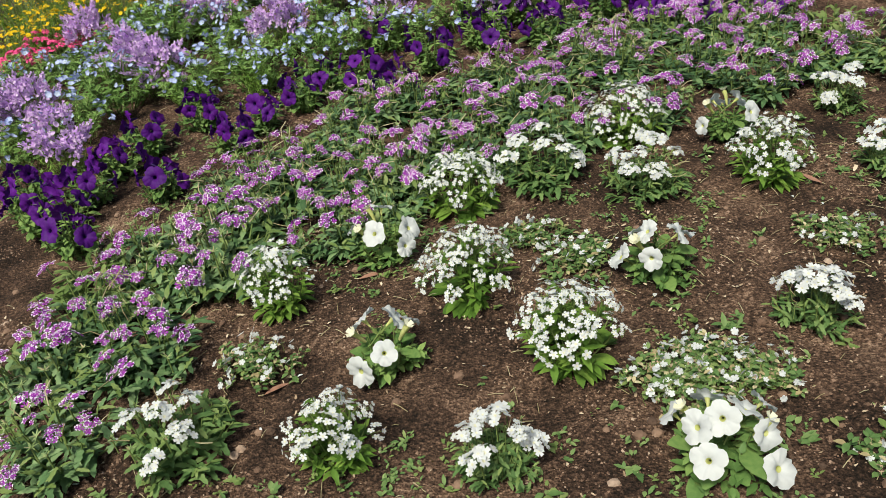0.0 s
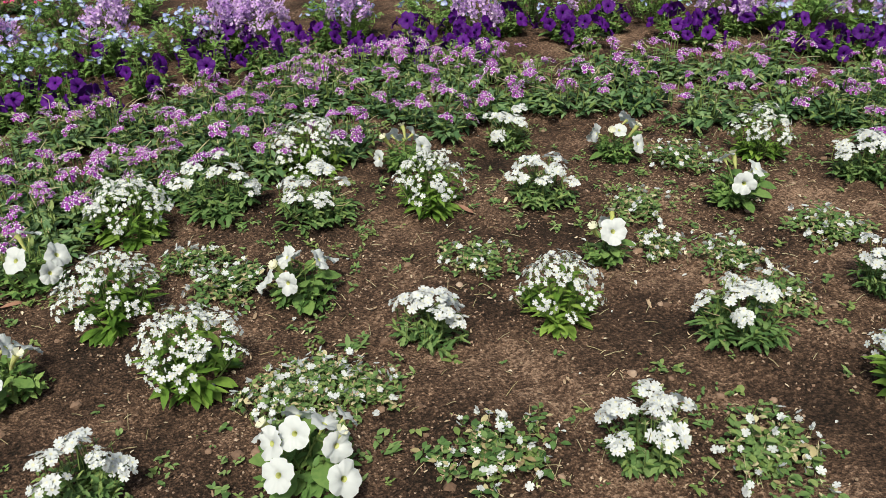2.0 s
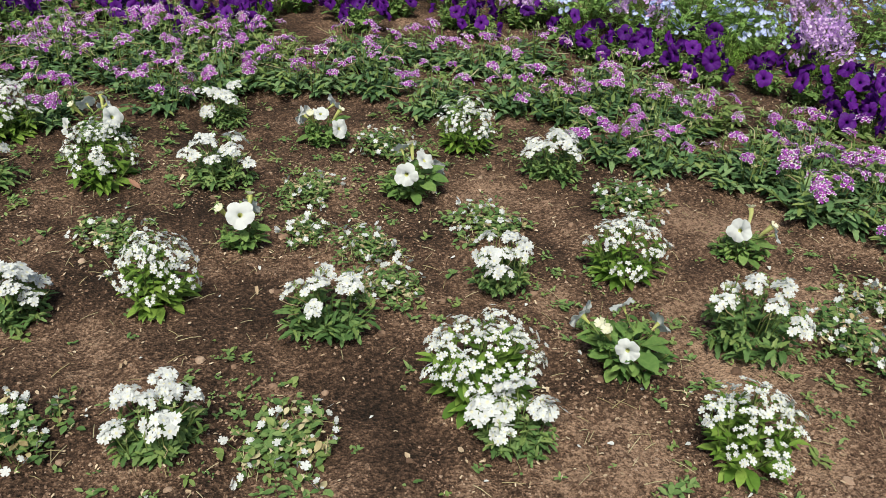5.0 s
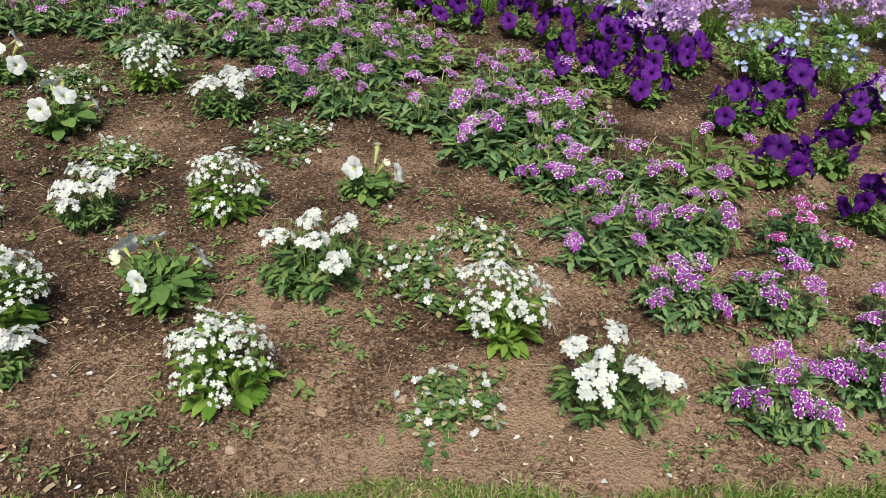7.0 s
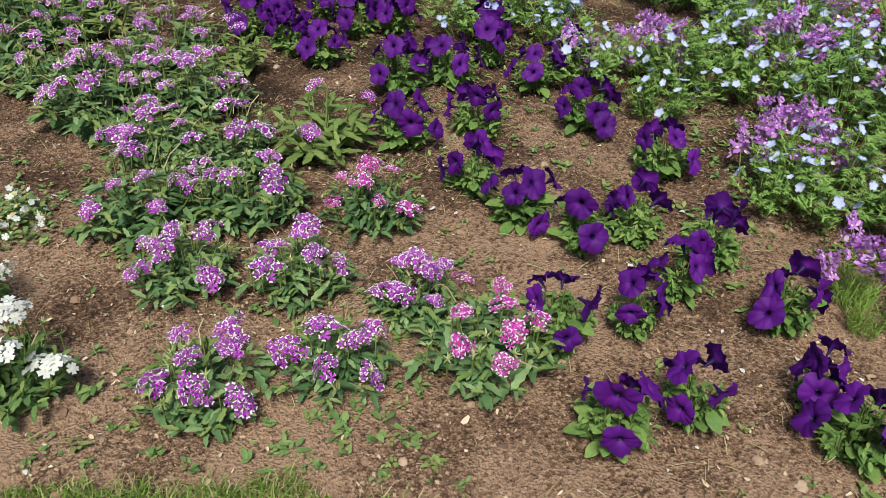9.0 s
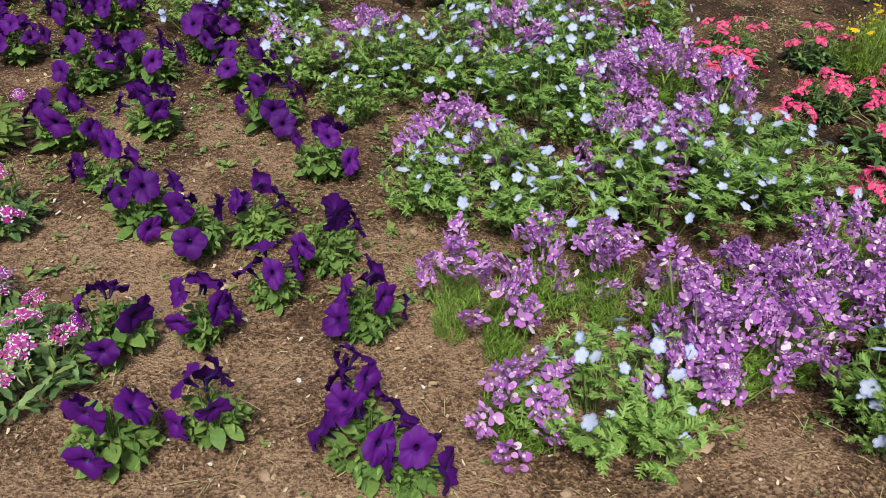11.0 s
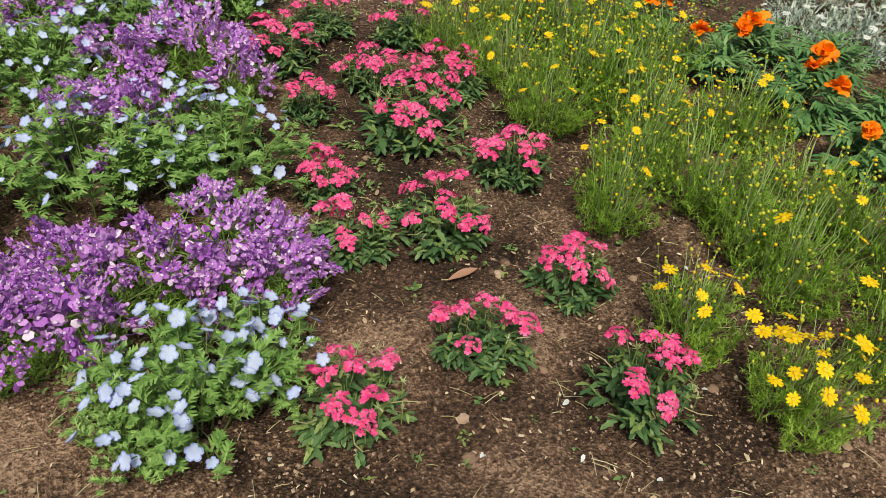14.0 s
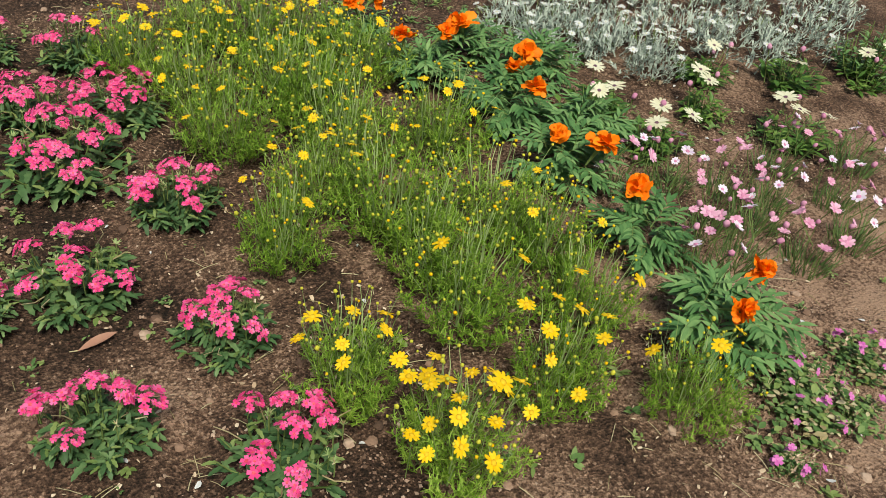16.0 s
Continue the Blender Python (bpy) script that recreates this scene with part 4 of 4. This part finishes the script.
PVERB_MID = [(0.54, 2.70, 0.134), (1.57, 2.55, 0.131), (1.58, 2.31, 0.123), (1.82, 2.56, 0.124), (1.73, 2.10, 0.125), (1.99, 2.40, 0.131),
    (2.20, 2.45, 0.135), (2.39, 2.14, 0.135), (1.36, 2.31, 0.120), (0.76, 2.46, 0.118), (1.01, 2.60, 0.117), (1.25, 2.38, 0.121),
    (0.31, 2.46, 0.122), (0.09, 2.58, 0.124), (0.89, 2.26, 0.112), (0.01, 2.34, 0.129), (1.27, 2.61, 0.120), (1.15, 2.70, 0.111),
    (-0.84, 1.12, 0.111), (-0.72, 1.35, 0.113), (-0.96, 1.34, 0.113), (-0.91, 1.49, 0.115), (-0.63, 1.69, 0.139), (-0.72, 1.62, 0.121),
    (-0.53, 2.16, 0.133), (-0.37, 2.26, 0.129), (-0.64, 2.09, 0.130), (-0.21, 2.05, 0.127), (-0.11, 2.13, 0.122), (-0.35, 2.00, 0.125)]
PVERB_FAR = [(-0.52, 1.95, 0.123), (-0.95, 1.68, 0.118), (-0.84, 1.78, 0.116), (0.19, 2.31, 0.121), (0.54, 2.55, 0.121), (0.57, 2.20, 0.107),
    (-0.16, 2.49, 0.129), (-0.22, 1.86, 0.111), (0.07, 2.10, 0.113), (0.54, 2.85, 0.112), (0.39, 2.68, 0.116), (-0.65, 1.87, 0.127),
    (-0.36, 1.75, 0.106), (0.31, 2.13, 0.113), (0.46, 3.10, 0.109), (-0.31, 2.50, 0.130), (0.19, 2.65, 0.126)]
VPET_NEAR = [(3.05, 1.68, 0.057), (3.15, 1.50, 0.070), (3.32, 1.32, 0.096), (3.46, 1.33, 0.098), (3.61, 1.42, 0.063), (3.28, 1.69, 0.075),
    (3.40, 1.69, 0.068), (3.67, 1.61, 0.076), (3.47, 1.06, 0.082), (3.69, 1.24, 0.082), (3.81, 1.33, 0.070), (3.74, 1.03, 0.090),
    (3.27, 1.01, 0.085), (3.37, 0.79, 0.072), (3.44, 0.66, 0.086), (3.82, 0.78, 0.089), (3.53, 0.56, 0.083), (3.65, 0.56, 0.068),
    (3.76, 0.46, 0.076), (3.38, 0.32, 0.081), (3.52, 0.30, 0.058), (3.65, 0.37, 0.056), (3.79, 0.26, 0.074), (3.38, 0.08, 0.078),
    (3.52, 0.09, 0.064), (3.73, -0.02, 0.079), (3.78, -0.08, 0.052), (3.73, 0.08, 0.040), (-1.18, 2.05, 0.137), (-1.37, 2.29, 0.114)]
VPET_MID = [(-1.15, 2.22, 0.103), (-0.90, 2.17, 0.084), (-1.12, 2.40, 0.109), (-1.05, 2.55, 0.124), (-0.90, 2.69, 0.099), (-0.66, 2.57, 0.095),
    (-0.49, 2.84, 0.155), (-0.32, 2.83, 0.133), (-0.20, 2.66, 0.107), (-0.07, 2.93, 0.137), (0.15, 3.05, 0.130), (0.36, 3.01, 0.128),
    (0.15, 3.35, 0.117), (0.63, 3.17, 0.111), (0.77, 3.01, 0.106), (0.87, 2.92, 0.103), (1.12, 2.89, 0.102), (0.48, 3.21, 0.101),
    (-0.25, 3.22, 0.114), (-0.72, 2.43, 0.091), (-0.54, 2.70, 0.099), (0.27, 3.29, 0.099), (0.99, 3.19, 0.102), (1.01, 2.96, 0.097),
    (1.15, 3.08, 0.101), (1.23, 2.95, 0.098), (1.41, 3.20, 0.106), (1.60, 3.08, 0.116), (1.64, 2.91, 0.112), (1.82, 3.08, 0.106)]
VPET_FAR = [(-1.09, 1.91, 0.100), (-1.28, 2.13, 0.100), (2.03, 2.92, 0.115), (2.09, 2.79, 0.101), (2.33, 2.90, 0.118), (2.42, 2.65, 0.123), (2.45, 2.50, 0.118), (2.60, 2.51, 0.120),
    (2.65, 2.39, 0.117), (2.72, 2.28, 0.104), (2.94, 2.47, 0.111), (2.94, 2.10, 0.090), (3.22, 2.28, 0.096), (3.04, 1.98, 0.088),
    (3.24, 2.01, 0.090), (2.96, 1.73, 0.090), (3.33, 1.90, 0.088), (3.07, 1.57, 0.069), (2.77, 2.18, 0.079), (3.22, 1.84, 0.075)]
LINARIA_NEAR = [(3.97, 0.30, 0.056), (4.11, 0.28, 0.045), (4.24, 0.26, 0.059), (4.26, -0.00, 0.068), (4.35, 0.00, 0.086), (4.45, 0.10, 0.094),
    (4.57, 0.09, 0.095), (4.71, 0.12, 0.125), (4.73, 0.00, 0.090), (4.23, -0.06, 0.056), (3.96, -0.03, 0.061), (4.50, 0.61, 0.121),
    (4.61, 0.64, 0.093), (4.74, 0.95, 0.136), (4.85, 0.80, 0.069), (4.11, 0.72, 0.118), (4.43, 1.22, 0.113), (4.05, 1.30, 0.088),
    (4.00, 0.16, 0.035), (4.80, 0.04, 0.069), (4.33, 0.13, 0.069), (4.47, -0.02, 0.053), (-0.70, 3.41, 0.131), (-1.14, 3.12, 0.122),
    (-1.55, 2.85, 0.125), (-1.29, 2.46, 0.092), (-0.22, 3.44, 0.095), (-1.08, 3.83, 0.132), (0.37, 3.36, 0.128), (0.24, 3.32, 0.116)]
LINARIA_FAR = [(0.74, 3.34, 0.109), (1.84, 3.28, 0.111), (2.31, 2.99, 0.124), (2.45, 2.94, 0.113), (2.77, 2.75, 0.132), (1.27, 3.17, 0.111),
    (3.65, 2.00, 0.122), (4.22, 1.94, 0.126), (3.81, 1.30, 0.046), (3.52, 2.61, 0.131), (4.72, 1.36, 0.093), (4.57, 0.90, 0.079),
    (3.25, 2.21, 0.115), (3.39, 1.86, 0.105), (-1.63, 3.77, 0.118), (-1.31, 3.30, 0.117), (-1.62, 2.75, 0.111)]
NEMO_BED = [(4.10, -0.06, 0.131), (4.60, -0.19, 0.142), (4.71, -0.15, 0.110), (4.49, 0.44, 0.170), (4.74, 0.45, 0.167), (4.12, 0.57, 0.146),
    (4.40, 0.89, 0.161), (4.08, 1.14, 0.141), (4.59, 1.09, 0.148), (4.22, 0.46, 0.120), (4.67, 0.59, 0.125), (4.00, 0.60, 0.089),
    (4.52, -0.23, 0.079), (-1.32, 3.01, 0.185), (-1.27, 3.69, 0.219), (-0.87, 3.19, 0.170), (-0.34, 3.22, 0.170), (-0.51, 3.09, 0.132),
    (-1.38, 3.51, 0.185), (-1.50, 2.57, 0.115), (0.09, 3.31, 0.163), (0.72, 3.44, 0.154), (1.14, 3.42, 0.158), (1.55, 3.34, 0.160),
    (2.08, 3.21, 0.161), (2.56, 2.85, 0.177), (3.06, 2.76, 0.192), (3.22, 2.65, 0.165), (2.77, 2.57, 0.134), (3.83, 1.69, 0.142)]
NEMO_EAST = [(3.39, 2.05, 0.121), (3.62, 1.66, 0.129), (4.44, 0.77, 0.102), (3.94, 1.02, 0.085), (4.26, 1.06, 0.111), (3.86, 1.53, 0.092),
    (3.70, 2.53, 0.165), (3.08, 2.51, 0.157), (3.15, 2.37, 0.120), (4.48, 1.71, 0.156), (4.46, 1.45, 0.127), (4.35, 1.78, 0.128),
    (4.67, 1.41, 0.130), (4.93, 1.32, 0.130), (3.85, 1.25, 0.106), (4.32, 1.28, 0.130), (4.57, 1.28, 0.118), (-1.37, 2.76, 0.122),
    (-1.77, 3.40, 0.145), (-0.97, 2.92, 0.116), (-0.74, 3.01, 0.119), (-0.60, 3.51, 0.147), (-0.15, 3.20, 0.124), (-1.22, 3.93, 0.163),
    (-1.50, 3.35, 0.131), (-1.67, 2.93, 0.118), (-0.99, 3.72, 0.142), (-0.50, 3.90, 0.156), (-0.20, 3.97, 0.147)]
PINK_BED = [(4.83, -0.25, 0.091), (5.08, -0.18, 0.082), (5.29, -0.36, 0.092), (5.32, -0.06, 0.079), (5.13, 0.16, 0.099), (4.95, 0.15, 0.079),
    (4.94, 0.33, 0.064), (5.37, 0.32, 0.089), (5.21, 0.54, 0.124), (5.37, 0.74, 0.104), (5.36, 1.05, 0.099), (5.18, 0.80, 0.088),
    (4.98, 0.99, 0.105), (5.13, 1.17, 0.099), (4.99, 0.70, 0.063), (-1.90, 3.83, 0.121), (-1.68, 3.85, 0.108), (-1.92, 3.60, 0.102),
    (-1.26, 4.19, 0.115), (4.91, 1.36, 0.070), (-1.76, 3.69, 0.104), (-1.85, 3.58, 0.101), (-1.55, 3.75, 0.092), (-1.94, 3.47, 0.087),
    (-0.92, 4.32, 0.113), (-0.74, 4.37, 0.115), (-1.06, 4.24, 0.097)]
DAISY_BED = [(5.52, -0.47, 0.107), (5.45, -0.26, 0.098), (5.75, -0.43, 0.101), (5.72, -0.20, 0.126), (5.93, -0.30, 0.104), (5.94, -0.56, 0.093),
    (5.50, 0.10, 0.101), (5.74, 0.10, 0.144), (5.94, 0.02, 0.130), (5.97, -0.12, 0.113), (5.78, 0.36, 0.140), (6.00, 0.33, 0.134),
    (5.54, 0.50, 0.125), (5.55, 0.77, 0.137), (5.78, 0.72, 0.143), (6.02, 0.75, 0.138), (5.81, 0.97, 0.155), (5.47, 0.96, 0.114),
    (5.69, 1.09, 0.117), (5.99, 0.96, 0.121), (5.63, 0.24, 0.105), (5.74, -0.04, 0.109), (-2.05, 4.13, 0.157), (-1.91, 4.29, 0.162),
    (-2.02, 3.76, 0.132), (-1.78, 4.38, 0.135), (5.80, 0.56, 0.146), (-1.90, 3.96, 0.137), (-2.33, 4.58, 0.156), (-2.11, 4.68, 0.159)]
DAISY_EAST = [(-1.60, 4.18, 0.115), (-1.53, 4.34, 0.119)]
MARIGOLD = [(6.13, -0.46, 0.135), (6.20, -0.18, 0.119), (6.22, 0.11, 0.132), (6.26, 0.39, 0.146), (6.18, 0.67, 0.124), (6.41, 0.24, 0.116),
    (6.12, 0.97, 0.108), (6.39, 0.76, 0.125), (6.49, 0.57, 0.129)]
OSTEO_BED = [(7.05, 0.40, 0.100), (7.28, 0.25, 0.125), (6.55, 0.13, 0.105), (6.52, 0.32, 0.120), (6.98, 0.00, 0.105), (7.60, 0.16, 0.110),
    (6.86, 0.24, 0.085)]
DIANTHUS = [(6.33, 0.02, 0.075), (6.46, -0.02, 0.080), (6.41, -0.20, 0.085), (6.57, -0.10, 0.075), (6.53, -0.23, 0.085), (6.66, -0.17, 0.080),
    (6.81, -0.07, 0.085), (6.82, -0.25, 0.080), (7.02, -0.16, 0.090), (6.38, -0.31, 0.075), (6.53, -0.38, 0.080), (6.71, -0.38, 0.085),
    (6.27, -0.30, 0.070)]
GROUNDPINK = [(6.13, -0.67, 0.103), (6.36, -0.63, 0.086), (6.02, -0.73, 0.037), (6.20, -0.58, 0.073), (6.23, -0.70, 0.065)]
SILVER = [(6.72, 0.71, 0.167), (6.86, 0.58, 0.166), (7.32, 0.49, 0.178), (7.61, 0.46, 0.166), (6.63, 0.83, 0.151), (7.19, 0.63, 0.169),
    (6.92, 0.77, 0.139), (6.91, 0.48, 0.102), (6.85, 1.02, 0.165), (7.21, 0.95, 0.170), (7.62, 0.80, 0.170), (7.95, 0.62, 0.170)]
SHRUB = [(7.68, 0.24, 0.123)]
TUFT = [(2.61, 3.01, 0.123), (2.82, 3.06, 0.127), (3.03, 2.76, 0.132), (3.25, 2.80, 0.136), (3.21, 2.56, 0.116), (3.11, 3.01, 0.115),
    (2.92, 2.33, 0.096), (-0.89, 3.27, 0.116), (-0.97, 2.90, 0.084), (-0.72, 2.97, 0.086), (4.04, 0.21, 0.061), (4.13, 0.24, 0.059),
    (4.00, 0.12, 0.044), (4.21, 0.19, 0.053), (4.29, 0.14, 0.048), (3.93, 0.21, 0.041), (4.37, -0.02, 0.049), (4.48, 0.01, 0.046)]


rng = random.Random(11)
for x, y, r in DOME:
    white_phlox(x, y, r, rng)
for (x, y, r), count in zip(PETUNIA, (9, 5, 5, 5, 6, 2, 5, 4, 4, 2)):
    petunia("white_petunia", x, y, r, rng, WPET, count, "white petunia with ruffled trumpets and broad leaves", "white bedding plants", 2)
for x, y, r in WVERB:
    verbena("white_verbena", x, y, r, rng, WV_HEAD, rng.choice((6, 7, 8)), "white verbena with rounded flower heads above toothed leaves", "white bedding plants", WVERB_F, size=(0.85, 1.2), height=0.13)
for x, y, r in SPRAWL:
    creeper(x, y, r, rng)
for x, y, r in PVERB_NEAR + PVERB_MID + PVERB_FAR:
    sparse = rng.random() < 0.12
    verbena("purple_verbena", x, y, r * (1.0 if y < 1.0 else 1.12), rng, PV_HEAD_B if y < 0.75 and rng.random() < 0.3 else PV_HEAD_N if y < 1.0 or rng.random() < 0.3 else PV_HEAD, 3 if sparse else rng.choice((6, 7, 8, 9)), "sparse pale-green verbena with few purple flower heads" if sparse else "purple and white verbena heads over dark toothed leaves", "purple verbenas in the bed", VERB_SPARSE_F if sparse else VERB_FAR_F if y > 1.55 else VERB_F, (0.65, 1.05))
for x, y, r in VPET_NEAR + VPET_MID + VPET_FAR:
    petunia("violet_petunia", x, y, r, rng, VPET, rng.choice((4, 5, 6)) if y < 1.0 else rng.choice((6, 7, 8)), "deep violet petunia with velvety trumpets and oval leaves", "violet petunias in the bed")
for x, y, r in LINARIA_NEAR + LINARIA_FAR:
    linaria(x, y, r, rng)
for x, y, r in TUFT:
    plant("leafy_tuft", x, y, r, LIN_F, rng, "tuft of fine bright green leaves without flowers", "foliage plant", "green tufts among the blue flowers", 1.1)
for x, y, r in NEMO_BED + NEMO_EAST:
    nemophila(x, y, r, rng)
for x, y, r in PINK_BED:
    verbena("pink_verbena", x, y, r, rng, PK_HEAD, rng.choice((6, 7, 9)) if r < 0.1 else rng.choice((11, 13, 15)), "hot pink verbena heads above dark toothed leaves", "pink verbenas in the bed", PINKV_F, size=(0.65, 1.0), height=0.125)
for x, y, r in DAISY_BED + DAISY_EAST:
    dahlberg(x, y, r, rng, 34 if x < 0 else 11 if y > 0.75 else 7 if y > 0.1 else 20 if y < -0.45 and x < 5.7 else 8 if y < -0.25 and x < 5.85 else rng.choice((0, 2, 3)))
for (x, y, r), count in zip(MARIGOLD, (2, 1, 2, 2, 2, 0, 2, 1, 1)):
    marigold(x, y, r, rng, count)
for x, y, r in OSTEO_BED:
    african_daisy(x, y, r, rng)
for x, y, r in DIANTHUS:
    rose_pink(x, y, r, rng)
for x, y, r in GROUNDPINK:
    magenta_creeper(x, y, r, rng)
for x, y, r in SILVER:
    silver_plant(x, y, r, rng)
for x, y, r in SHRUB:
    plant("green_shrub", x, y, r, SHRUB_F, rng, "small dense dark green leafy shrub in the bed", "shrub", "", 1.1)


# ---- fallen leaves, one by one ----
def dry_leaf(x, y, length, turn, rng):
    b = Buf(DRY_LEAF, STRAW)
    leaf(b, Vector((-length / 2, 0, 0.004)), Vector((1, 0, 0)), Z, length, length * 0.28, (0.05, 0.6, 0.95, 1.0, 0.7, 0.03), rng.uniform(-0.15, 0.1), rng.uniform(0.2, 0.6), 0)
    tube(b, [Vector((-length * 0.68, 0.004, 0.006)), Vector((-length / 2, 0, 0.005))], 0.001, 0.0014, 1, 4)
    ob = new("dry_leaf", b.mesh("dry_leaf"))
    ob.matrix_basis = pose(x, y, ground_z(x, y) + 0.003, rng.uniform(-8, 8), rng.uniform(-5, 5), turn)
    tagged(ob, "curled dry reddish-brown leaf lying on the soil", "fallen leaf", "fallen leaves")


for x, y, length, turn in ((5.13, 0.02, 0.085, 10), (-0.13, 3.34, 0.09, 0), (-0.31, 1.67, 0.06, 70), (-0.26, 1.58, 0.07, 20), (1.52, 0.49, 0.05, 5), (0.83, 1.72, 0.075, 120), (-0.44, 1.23, 0.07, 30)):
    dry_leaf(x, y, length * 0.8, turn, rng)


# ---- scattered stuff ----
def scatter_crumbs():
    rng = random.Random(5)
    b = Buf(CRUMB)
    for _ in range(190000):
        x = rng.uniform(-1.6, 7.4)
        y = edge(x) - 0.03 + 2.4 * rng.random() ** 1.8
        heap = noise.noise((x * 3.1, y * 3.1, 12)) + 0.6 * noise.noise((x * 9, y * 9, 13))
        if heap < rng.uniform(-0.3, 0.3):
            continue
        s = rng.choice((0.0014, 0.0017, 0.002, 0.0022, 0.0026, 0.003, 0.004))
        c = Vector((x, y, ground_z(x, y) + s * 0.3))
        turn = rng.uniform(0, 1.5)
        verts = [c + Vector((math.cos(a + turn) * s * rng.uniform(0.6, 1.3), math.sin(a + turn) * s * rng.uniform(0.6, 1.3), rng.uniform(-0.4, 0.2) * s)) for a in (0, 1.57, 3.14, 4.71)]
        verts.append(c + Vector((rng.uniform(-0.5, 0.5) * s, rng.uniform(-0.5, 0.5) * s, s * rng.uniform(0.6, 1.2))))
        b.add(verts, [(k, (k + 1) % 4, 4) for k in range(4)])
    for _ in range(900):
        x = rng.uniform(-1.6, 7.4)
        y = edge(x) + 2.6 * rng.random() ** 1.6
        s = rng.uniform(0.006, 0.012)
        blob(b, Vector((x, y, ground_z(x, y) + s * 0.15)), s, s * 0.6, 0, 7, 3, rng)
    tagged(new("soil_crumbs", b.mesh("soil_crumbs", False)), "loose brown soil crumbs and small pebbles", "soil", kind="stuff")


def scatter_flakes():
    rng = random.Random(6)
    b = Buf(FLAKE, STRAW, WHITE)
    for _ in range(15000):
        x = rng.uniform(-1.2, 7.0)
        y = edge(x) + 0.02 + 2.3 * rng.random() ** 1.4
        if noise.noise((x * 1.7, y * 1.7, 7)) < -0.12 and rng.random() < 0.7:
            continue
        d = rand_dir(rng, -0.1, 0.2)
        o = Vector((x, y, ground_z(x, y) + 0.004))
        u = rng.random()
        if u < 0.72:
            s = rng.uniform(0.004, 0.010) * (1.8 if rng.random() < 0.06 else 1.0)
            leaf(b, o, d, Z, s, s * rng.uniform(0.3, 0.9), (rng.uniform(0.1, 0.7), rng.uniform(0.6, 1.0), rng.uniform(0.1, 0.8)), rng.uniform(-0.5, 0.5), rng.uniform(-0.5, 0.9), 0)
        elif u < 0.965:
            length = rng.uniform(0.012, 0.045)
            tube(b, [o, o + d * length * 0.5 + Z * 0.002, o + d * length], 0.0009, 0.0007, 1, 3)
        else:
            s = rng.uniform(0.006, 0.013)
            leaf(b, o, d, Z, s, s * rng.uniform(0.5, 0.9), (0.2, 0.7, 1.0, 0.5), rng.uniform(-0.6, 0.4), rng.uniform(0.2, 0.9), 2)
    tagged(new("plant_litter", b.mesh("plant_litter")), "dry petals, twigs and leaf flakes littering the soil", "litter", kind="stuff")


def scatter_weeds():
    rng = random.Random(7)
    b = Buf(L_WEED, L_PALE)
    for _ in range(13000):
        x = rng.uniform(-1.0, 7.2)
        y = edge(x) + 0.05 + 2.4 * rng.random()
        thick = noise.noise((x * 1.9 + 3, y * 1.9, 1))
        if thick < (-0.06 if 0.3 < x < 2.6 and y > 1.1 else -0.2 if 3.2 < x < 4.5 and y > edge(x) + 0.3 else 0.06 if x < 4.0 else 0.18) and rng.random() < 0.9:
            continue
        o = Vector((x, y, ground_z(x, y) + 0.002))
        m = 1 if rng.random() < (0.6 if 3.0 < x < 4.5 else 0.3) else 0
        k = rng.uniform(0.5, 1.2) * (1.5 if rng.random() < 0.15 else 1.0)
        for _ in range(rng.choice((2, 3, 5, 7, 9))):
            d = rand_dir(rng, 0.0, 0.8)
            leaf(b, o + Vector((rng.uniform(-0.008, 0.008), rng.uniform(-0.008, 0.008), rng.uniform(0, 0.008))), d, Z, 0.0115 * k * rng.uniform(0.5, 1.5), 0.0072 * k, (0.15, 0.9, 0.8, 0.1), 0.25, 0.2, m)
    tagged(new("seedlings", b.mesh("seedlings")), "small green weed seedlings sprouting from the soil", "weeds", kind="stuff")


def scatter_grass():
    rng = random.Random(8)
    b = Buf(GRASS, STRAW)
    for i in range(56000):
        x = rng.uniform(1.0, 3.5) if i < 38000 else rng.uniform(0.2, 7.0)
        y = edge(x) + 0.012 - (0.3 if i < 38000 else 0.45) * rng.random() ** 1.3 + 0.05 * noise.noise((x * 4, 0, 2)) + 0.03 * noise.noise((x * 15, 0, 2))
        h = rng.uniform(0.012, 0.034) * (1.25 if noise.noise((x * 4, y * 4, 3)) > 0 else 0.8)
        o = Vector((x, y, ground_z(x, y) - 0.002))
        d = (Z + rand_dir(rng, -0.1, 0.1) * rng.uniform(0.1, 0.9)).normalized()
        strip(b, [o, o + d * h * 0.6, o + (d * 0.9 + rand_dir(rng, -0.6, 0.1) * 0.35) * h], rng.uniform(0.0018, 0.0032), 1 if rng.random() < 0.16 else 0, rand_dir(rng, -0.05, 0.05))
    tagged(new("lawn_grass", b.mesh("lawn_grass")), "short mown grass at the edge of the flower bed", "grass", kind="stuff")


scatter_crumbs()
scatter_flakes()
scatter_weeds()
scatter_grass()
